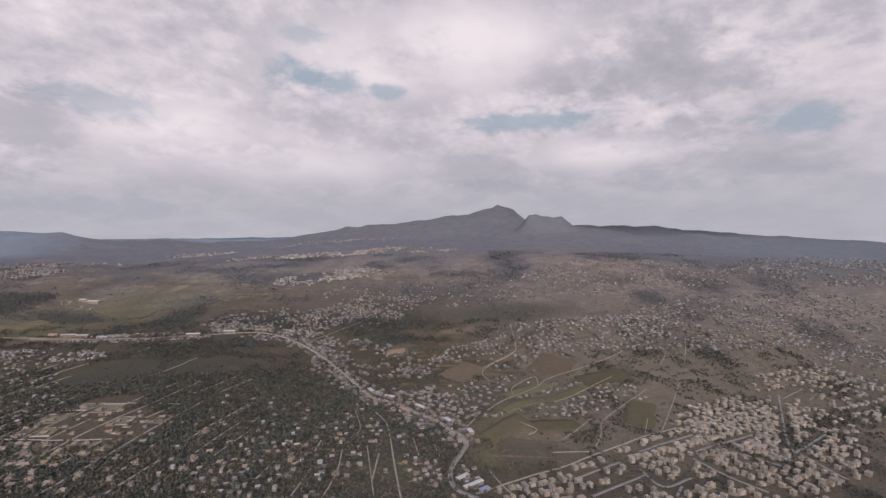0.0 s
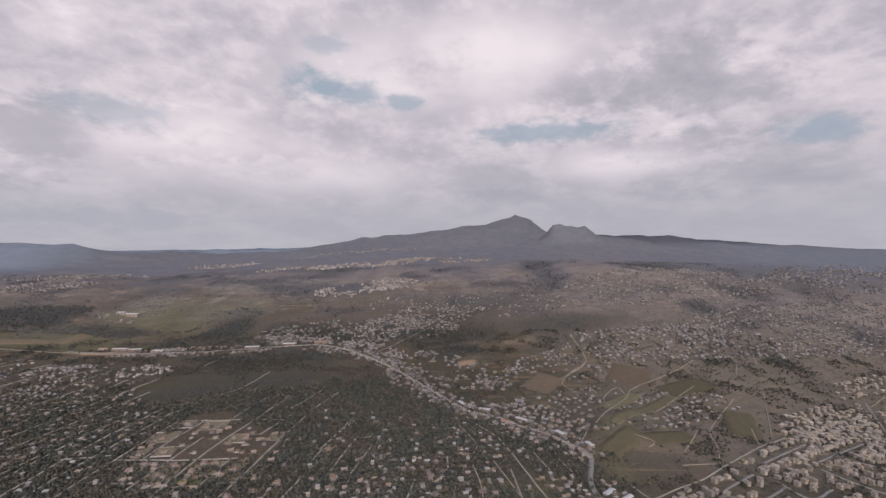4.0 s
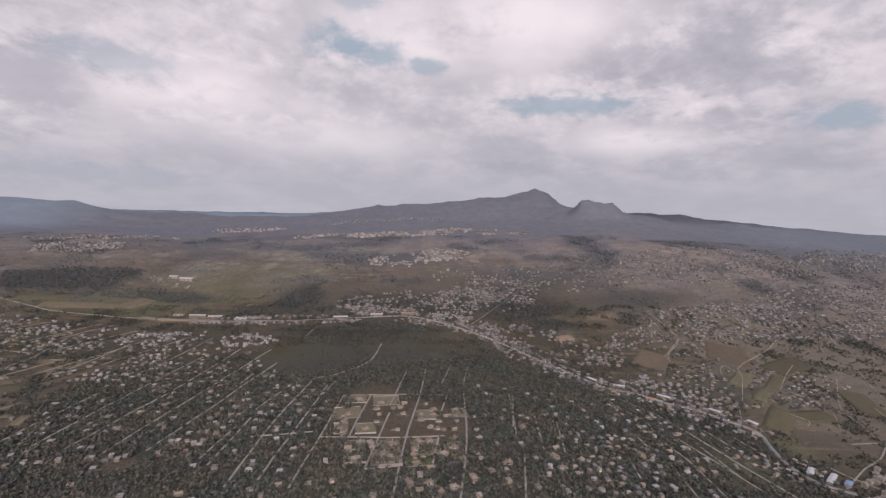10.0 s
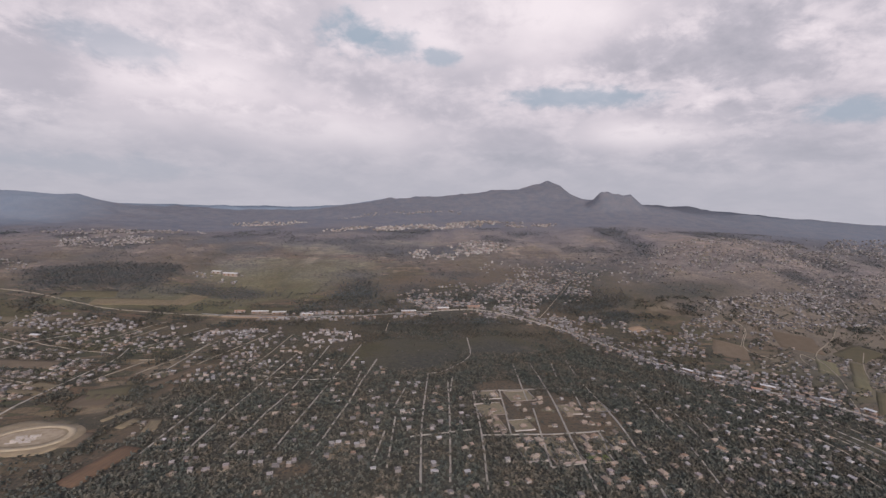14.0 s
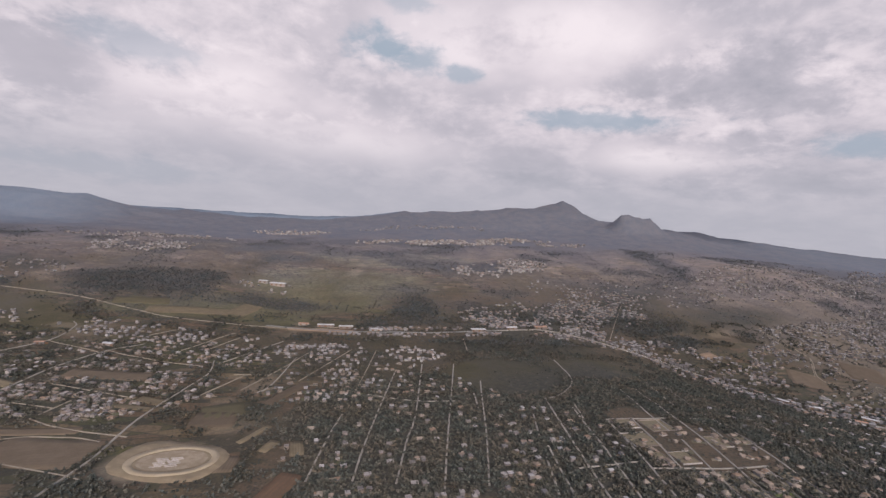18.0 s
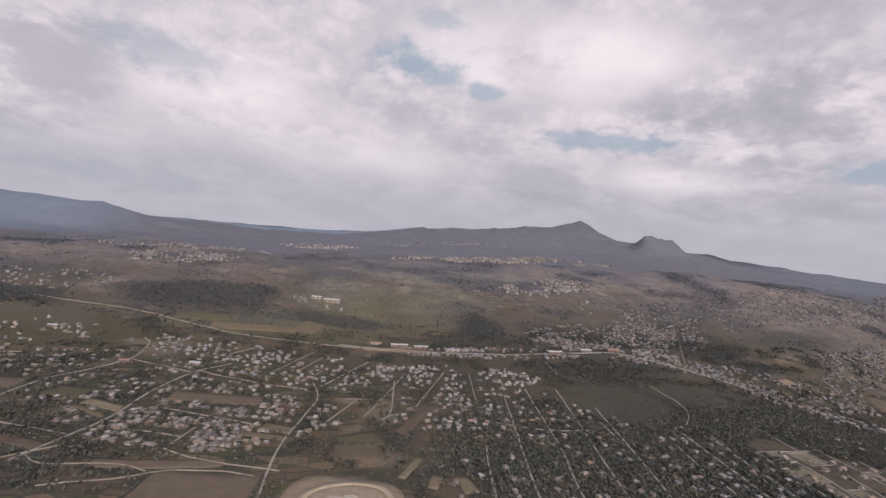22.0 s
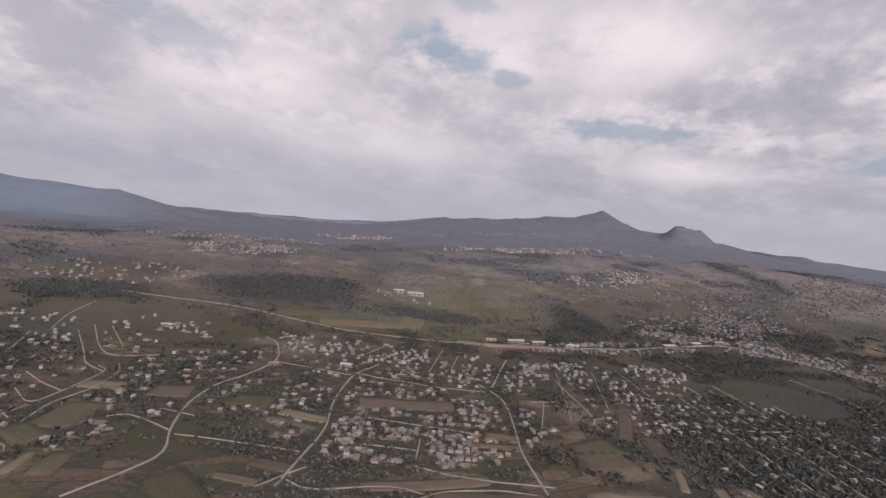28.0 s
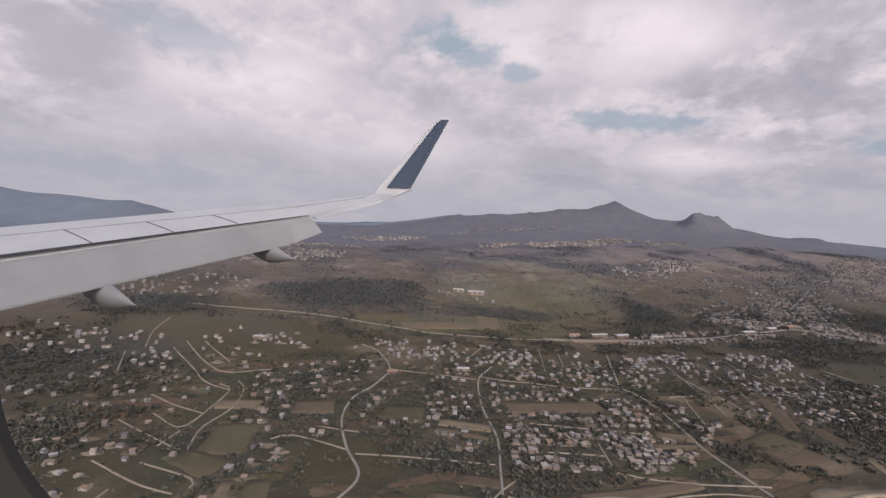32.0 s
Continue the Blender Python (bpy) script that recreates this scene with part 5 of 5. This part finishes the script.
def tree_spots(many, wooded, seed, box):
    """Places for trees: thick where it is wooded, thin elsewhere, off the roads and roofs."""
    g = np.random.default_rng(seed)
    x, y = g.uniform(box[0], box[1], many * 7), g.uniform(box[2], box[3], many * 7)
    wood = np.clip(inside(x, y, WOODS, 1.6) + (lumps(x, y, 90, 9) - 0.5) * 2.1, 0, 1)
    open_ground = np.clip(inside(x, y, GREENS) + inside(x, y, BARES + SANDS) + 0.6 * inside(x, y, MEADOWS), 0, 1)
    open_ground = np.maximum(open_ground, in_field(x, y, 0.5))
    keep = g.random(len(x)) < np.clip((y - 290) / 40, 0, 1) * np.clip(wooded * wood + (1 - wooded) * np.clip((lumps(x, y, 26, 17, 3) - 0.5) * 4, 0, 1), 0, 1) * (1 - 0.99 * open_ground) * (1 - 0.35 * np.clip(inside(x, y, [(-915, 590, 105, 48, -10), (-880, 700, 120, 40, -12), (-1130, 600, 90, 60, 0), (-1150, 700, 80, 60, 0), (-1120, 850, 130, 60, 0), (-60, 470, 70, 60, 0), (90, 600, 120, 90, 30)]), 0, 1))
    out = []
    for a, b in zip(x[keep], y[keep]):
        k = (int(a // 30), int(b // 30))
        if all((a - p) ** 2 + (b - q) ** 2 > 9 for i in (-1, 0, 1) for j in (-1, 0, 1) for p, q in SPOTS.get((k[0] + i, k[1] + j), ())):
            out.append((a, b))
        if len(out) >= many:
            break
    out = np.array(out)
    clear = np.ones(len(out), bool)
    for a, b, r in ROADS:
        clear &= (out[:, 0] - a) ** 2 + (out[:, 1] - b) ** 2 > (r + 0.2) ** 2
    return out[clear]


def woodland(name, label, spots, seed, kinds, material):
    """Many trees joined in one mesh."""
    g = np.random.default_rng(seed)
    vs, fs, n = [], [], 0
    spots = spots[~in_field(spots[:, 0], spots[:, 1], 0.3) & (((spots[:, 0] + 778) / 47) ** 2 + ((spots[:, 1] - 476) / 36) ** 2 > 1)]
    for k, (v, f) in enumerate(kinds):
        mine = spots[k::len(kinds)]
        if not len(mine):
            continue
        a, s = g.uniform(0, 6.28, len(mine)), g.uniform(0.42, 1.15, len(mine))
        c, d = np.cos(a) * s, np.sin(a) * s
        out = np.empty((len(mine), len(v), 3))
        out[:, :, 0] = v[None, :, 0] * c[:, None] - v[None, :, 1] * d[:, None] + mine[:, :1]
        out[:, :, 1] = v[None, :, 0] * d[:, None] + v[None, :, 1] * c[:, None] + mine[:, 1:2]
        out[:, :, 2] = v[None, :, 2] * s[:, None] + (land(mine[:, 0], mine[:, 1]) - 0.4)[:, None]
        vs.append(out.reshape(-1, 3))
        fs.append((f[None] + (np.arange(len(mine)) * len(v))[:, None, None] + n).reshape(-1, 4))
        n += out.shape[0] * out.shape[1]
    me = mesh_np(name, np.concatenate(vs), np.concatenate(fs))
    me.materials.append(material)
    return tagged(new(name, me), label, "trees", kind="stuff")


near_trees = [tree(3, 1.7, 3.6, M_LEAF), tree(11, 2.1, 4.1, M_LEAF), tree(19, 1.4, 3.0, M_LEAF_DRY), tree(27, 2.2, 3.6, M_LEAF)]
spots = tree_spots(290, 0.3, 5, (-1240, -40, 395, 700))
for k, (x, y) in enumerate(spots):
    m = pose(x, y, up(x, y), 0, 0, 40 * k)
    if k < 4:
        near_trees[k].matrix_world = m
    else:
        copy_thing(near_trees[k % 4], m)
small = [crown_mesh(s, r, t, 10, 0.82) for s, r, t in ((1, 1.6, 3.0), (2, 2.0, 3.6), (4, 1.25, 2.5), (6, 2.2, 3.1), (8, 1.0, 2.0))]
woodland("woods", "dense dark scrubby woodland over the hill and plots", tree_spots(36000, 0.90, 8, (-1350, 60, 295, 760)), 4, small, M_LEAF)
woodland("scattered_trees", "loose dark trees along lanes and fields", tree_spots(52000, 0.30, 9, (-1500, 620, 330, 960)), 6, small, M_LEAF)
far_small = [crown_mesh(s, r, t, 6, 0.95) for s, r, t in ((21, 1.9, 2.8), (22, 2.4, 3.4), (24, 1.5, 2.4))]
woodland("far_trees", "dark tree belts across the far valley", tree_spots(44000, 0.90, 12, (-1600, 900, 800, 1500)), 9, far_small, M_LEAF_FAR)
g4 = np.random.default_rng(44)
by_home = np.array([(x + g4.normal(0, 4.5), y + g4.normal(0, 4.5)) for x, y in HOMES for _ in range(1 if inside(x, y, SANDS) > 0.5 else 2)])
woodland("garden_bushes", "dark trees and bushes close round the houses", by_home, 14, small, M_LEAF)
by_far = np.array([(x + g4.normal(0, 5), y + g4.normal(0, 5)) for spots in towns.values() for x, y, *_ in spots])
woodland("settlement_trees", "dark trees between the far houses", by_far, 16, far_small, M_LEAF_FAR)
woodland("bushes", "low dry bushes dotted over open ground", tree_spots(3500, 0.1, 15, (-1500, 700, 380, 1300)), 10, far_small, M_LEAF_DRY)

side = g4.choice((-1.0, 1.0), (len(ROADS), 2)) * (ROADS[:, 2:] - 1.2 + g4.uniform(0, 2.5, (len(ROADS), 2)))
by_road = (ROADS[:, :2] + side)[g4.random(len(ROADS)) < 0.55]
woodland("roadside_trees", "trees and bushes lining lanes and streets", by_road, 18, small, M_LEAF)

# ---- parked cars along the strip, too many and too small to count ----
cars = Shape()
for q, d in zip(strip[20:], along[20:]):
    for s in (-1, 1):
        if rng.random() < 0.5:
            o = rng.uniform(2.7, 3.6)
            x, y = q[0] - s * d[1] * o, q[1] + s * d[0] * o
            m = pose(x, y, up(x, y) + 0.35, 0, 0, math.degrees(math.atan2(d[1], d[0])))
            body = Shape().box(-0.95, -0.4, 0, 0.95, 0.4, 0.38).box(-0.5, -0.36, 0.38, 0.55, 0.36, 0.68)
            cars.add([m @ Vector(p) for p in body.v], body.f)
lot = new("parked_cars", cars.mesh("parked_cars", mat_pick("car_paint", [(0.0, (0.5, 0.5, 0.5)), (0.35, (0.12, 0.12, 0.13)), (0.55, (0.65, 0.65, 0.66)), (0.75, (0.25, 0.06, 0.05)), (0.88, (0.10, 0.13, 0.22))], True, 2.0, 0.35)))
tagged(lot, "small cars parked along the commercial strip", "cars", kind="stuff")

# ---- hedgerows between fields ----
rows = []
for cx, cy, rx, ry, turn, many in ((-930, 620, 230, 130, -16, 130), (-1120, 700, 120, 150, -16, 70), (130, 640, 160, 130, 28, 110), (-860, 940, 280, 90, -8, 90), (-70, 450, 60, 60, 80, 26), (330, 800, 160, 90, 24, 60)):
    for _ in range(many):
        r, a = math.sqrt(rng.random()), rng.random() * 2 * math.pi
        x, y, d = cx + rx * r * math.cos(a), cy + ry * r * math.sin(a), radians(turn + (90 if rng.random() < 0.25 else 0) + rng.uniform(-5, 5))
        n = rng.randint(6, 20)
        rows += [(x + 2.1 * k * math.cos(d) + rng.uniform(-0.5, 0.5), y + 2.1 * k * math.sin(d) + rng.uniform(-0.5, 0.5)) for k in range(n) if rng.random() < 0.8]
rows = np.array([p for p in rows if kept_clear(*p)])
woodland("hedgerows", "low dark hedgerows and tree lines between fields", rows, 20, small, M_LEAF)

# ---- the aircraft's wing, as it stands at the end of the flight ----
M_SKIN = mat_plain("wing_paint", (0.37, 0.37, 0.385), (0.43, 0.43, 0.445), 0.7, 0.42)
M_FLAP = mat_plain("flap_paint", (0.215, 0.215, 0.222), (0.262, 0.262, 0.270), 0.6, 0.5)
# near-black for the painted slot shade and for the panel seams
M_SLOT = mat_plain("slot_shade_seams", (0.035, 0.037, 0.045), (0.05, 0.052, 0.06), 1.5, 0.7)
M_BLUE = mat_plain("slate_blue_paint", (0.034, 0.048, 0.076), (0.043, 0.058, 0.090), 0.5, 0.6)


def along(points, t):
    """A place on a line of points, by the share of its length."""
    pts = [Vector(p) for p in points]
    lens = [(b - a).length for a, b in zip(pts, pts[1:])]
    d = t * sum(lens)
    for a, b, n in zip(pts, pts[1:], lens):
        if d <= n + 1e-6:
            return a.lerp(b, d / n)
        d -= n
    return pts[-1]


def loft(front, rear, thick_front, thick_rear, camber=0.0, spans=18, chords=8):
    """A skin between a front and a rear edge, bulged a little and closed below."""
    top, bottom = [], []
    for i in range(spans + 1):
        a, b = along(front, i / spans), along(rear, i / spans)
        for j in range(chords + 1):
            u = j / chords
            p = a.lerp(b, u)
            nose = math.sqrt(min(1, u / 0.12))
            thick = (thick_front * (1 - u) + thick_rear * u) * (1 - 0.45 * i / spans)
            z = camber * 4 * u * (1 - u) * (1 - 0.5 * i / spans)
            top.append(p + Vector((0, 0, z + thick * 0.35 * (nose - 1))))
            bottom.append(p + Vector((0, 0, z * 0.3 - thick * (0.35 + 0.65 * nose))))
    n, m = len(top), chords + 1
    s = Shape()
    f = [(i * m + j, i * m + j + 1, (i + 1) * m + j + 1, (i + 1) * m + j) for i in range(spans) for j in range(chords)]
    f += [tuple(n + k for k in reversed(q)) for q in f]
    for i in range(spans):
        f += [(i * m + chords, n + i * m + chords, n + (i + 1) * m + chords, (i + 1) * m + chords), ((i + 1) * m, n + (i + 1) * m, n + i * m, i * m)]
    for j in range(chords):
        f += [(j + 1, j, n + j, n + j + 1), (spans * m + j, spans * m + j + 1, n + spans * m + j + 1, n + spans * m + j)]
    return s.add(top + bottom, f)


def pod(a, b, radius, n=24):
    """A pointed canoe-shaped fairing."""
    a, b = Vector(a), Vector(b)
    d = (b - a).normalized()
    side = d.cross(Vector((0, 0, 1))).normalized()
    high = side.cross(d)
    v, f = [], []
    prof = [(0.0, 0.80), (0.2, 0.97), (0.42, 1.0), (0.6, 0.76), (0.8, 0.38), (0.94, 0.11), (1.0, 0.01)]
    for t, r in prof:
        for k in range(n):
            x = 2 * math.pi * k / n
            v.append(a.lerp(b, t) + radius * r * (0.55 * math.copysign(abs(math.cos(x)) ** 1.6, math.cos(x)) * side + (0.75 if math.sin(x) > 0 else 1.05) * math.sin(x) * high))
    for i in range(len(prof) - 1):
        f += [(i * n + k, i * n + (k + 1) % n, (i + 1) * n + (k + 1) % n, (i + 1) * n + k) for k in range(n)]
    return Shape().add(v, f + [tuple(range(n - 1, -1, -1)), tuple(range((len(prof) - 1) * n, len(prof) * n))])


def plate(corners, off):
    """A flat panel with thickness, given by its outline."""
    n = len(corners)
    c = [Vector(p) for p in corners]
    return Shape().add(c + [p + Vector(off) for p in c], [tuple(range(n)), tuple(range(2 * n - 1, n - 1, -1))] + [(i, n + i, n + (i + 1) % n, (i + 1) % n) for i in range(n)])


def build_wing():
    w = thing("aircraft_wing", "light grey airliner wing with lowered flap and blue winglet", "aircraft wing")
    # right, ahead and up of the last camera pose, in metres, fitted to its view
    w.matrix_world = pose(0, 0, EYE, TILT, LEAN, TURN) @ pose(METRES * -0.958, METRES * 0.2553, METRES * -0.0392, 90 - 0.09, -2.23, -15.43) @ pose(0, 0, 0, -90, 0, 0) @ Matrix.Scale(0.52, 4)
    lead = [(-6.925, 6.90, 0.304), (-5.02, 9.25, 0.76), (-1.85, 12.75, 1.455)]
    hinge = [(-6.021, 6.0, -0.128), (-2.973, 10.55, 0.753), (-1.265, 12.67, 1.416)]
    slot = [hinge[0], hinge[1]]
    low = [(x, y, z - 0.065 + 0.009 * (y - 6)) for x, y, z in slot]
    part("wing_skin", loft(lead, hinge, 0.34, 0.10, 0.035), M_SKIN, w)
    # dark strip that paints the shade inside the slot
    part("flap_cove", plate([hinge[0], hinge[1], (hinge[1][0], hinge[1][1], hinge[1][2] - 0.01), (hinge[0][0], hinge[0][1], hinge[0][2] - 0.05)], (0.02, -0.02, 0)), M_SLOT, w, "dark strip painted as shade in the slot ahead of the flap")
    flap = part("flap", loft(low, [(-5.469, 5.45, -0.771), (-3.167, 9.9, 0.106), (-2.629, 10.33, 0.368)], 0.10, 0.03, 0.05), M_FLAP, w, "lowered grey trailing flap")
    part("aileron", loft([(-2.90, 10.6, 0.74), (-1.40, 12.6, 1.385)], [(-2.74, 10.4, 0.655), (-1.611, 12.1, 1.165)], 0.07, 0.02), M_SKIN, w)
    def on_skin(t, u):
        p = along(lead, t).lerp(along(hinge, t), u)
        return p + Vector((0, 0, 0.035 * 4 * u * (1 - u) * (1 - 0.5 * t) + 0.012))

    for t in (0.165, 0.31, 0.457):
        seam = [on_skin(t - 0.03 * (1 - k / 5), 0.5 + 0.1 * k) for k in range(6)]
        part("panel_seam", plate(seam + [p + Vector((0.006, 0.008, 0)) for p in reversed(seam)], (0, 0, -0.03)), M_SLOT, w)
    line = [on_skin(0.02 + 0.09 * k, 0.5) for k in range(11)]
    part("spoiler_edge", plate(line + [p + Vector((-0.012, 0.012, 0)) for p in reversed(line)], (0, 0, -0.03)), M_FLAP, w)
    part("winglet_root", plate([(-1.85, 12.75, 1.455), (-1.25, 12.66, 1.40), (-0.871, 12.85, 1.604), (-1.586, 12.95, 1.694), (-1.779, 12.9, 1.626)], (0.01, 0.04, -0.008)), M_SKIN, w)
    wl = part("winglet", plate([(-1.779, 12.9, 1.626), (-0.871, 12.85, 1.604), (0.177, 13.55, 3.673), (-0.05, 13.57, 3.69), (-0.226, 13.6, 3.622)], (-0.03, 0.09, 0)), M_SKIN, w)
    part("winglet_panel", plate([(-1.52, 12.86, 1.66), (-0.875, 12.83, 1.63), (0.172, 13.53, 3.668), (-0.05, 13.55, 3.675), (-0.17, 13.57, 3.60)], (0, 0.012, 0)), M_BLUE, wl, "slate blue winglet panel")
    part("track_fairing", pod((-5.45, 7.3, -0.55), (-4.02, 6.25, -0.745), 0.22), M_FLAP, w)
    part("track_fairing", pod((-3.95, 10.0, 0.06), (-2.82, 9.05, -0.205), 0.22), M_FLAP, w)
    return flap



def build_window():
    """The lower corner of the cabin window's surround, close before the eye."""
    w = thing("cabin_window", "dark curved lower corner of a cabin window surround", "window")
    w.matrix_world = pose(0, 0, EYE, TILT, LEAN, TURN) @ pose(METRES * -0.958, METRES * 0.2553, METRES * -0.0392, 90 - 0.09, -2.23, -15.43) @ pose(0, 0, 0, -90, 0, 0) @ Matrix.Scale(0.52, 4)
    edge = [(-0.466 + 0.34 * (1 - math.cos(a)), 0.5, -0.13 - 0.24 * math.sin(a)) for a in np.linspace(-0.1, 1.2, 16)]

    def band(name, inner, outer, near, label):
        rows = [[(x - k, d, z - 0.6 * k) for x, d, z in edge] for k, d in ((inner, 0.5), (inner + 0.004, 0.5 - near), (outer, 0.5 - near), (outer, 0.52))]
        n = len(edge)
        part(name, Shape().add(sum(rows, []), [(i * n + j, i * n + j + 1, (i + 1) * n + j + 1, (i + 1) * n + j) for i in range(3) for j in range(n - 1)]), M_SEAL if near < 0.02 else M_TRIM, w, label)

    band("seal", 0.0, 0.012, 0.012, "black rubber window seal")
    band("surround", 0.012, 0.16, 0.03, "dark shaded plastic surround")


M_SEAL = mat_plain("rubber_seal", (0.012, 0.012, 0.013), (0.02, 0.02, 0.021), 6.0, 0.7)
M_TRIM = mat_plain("cabin_plastic", (0.03, 0.028, 0.027), (0.042, 0.04, 0.038), 4.0, 0.6)
build_wing()
build_window()
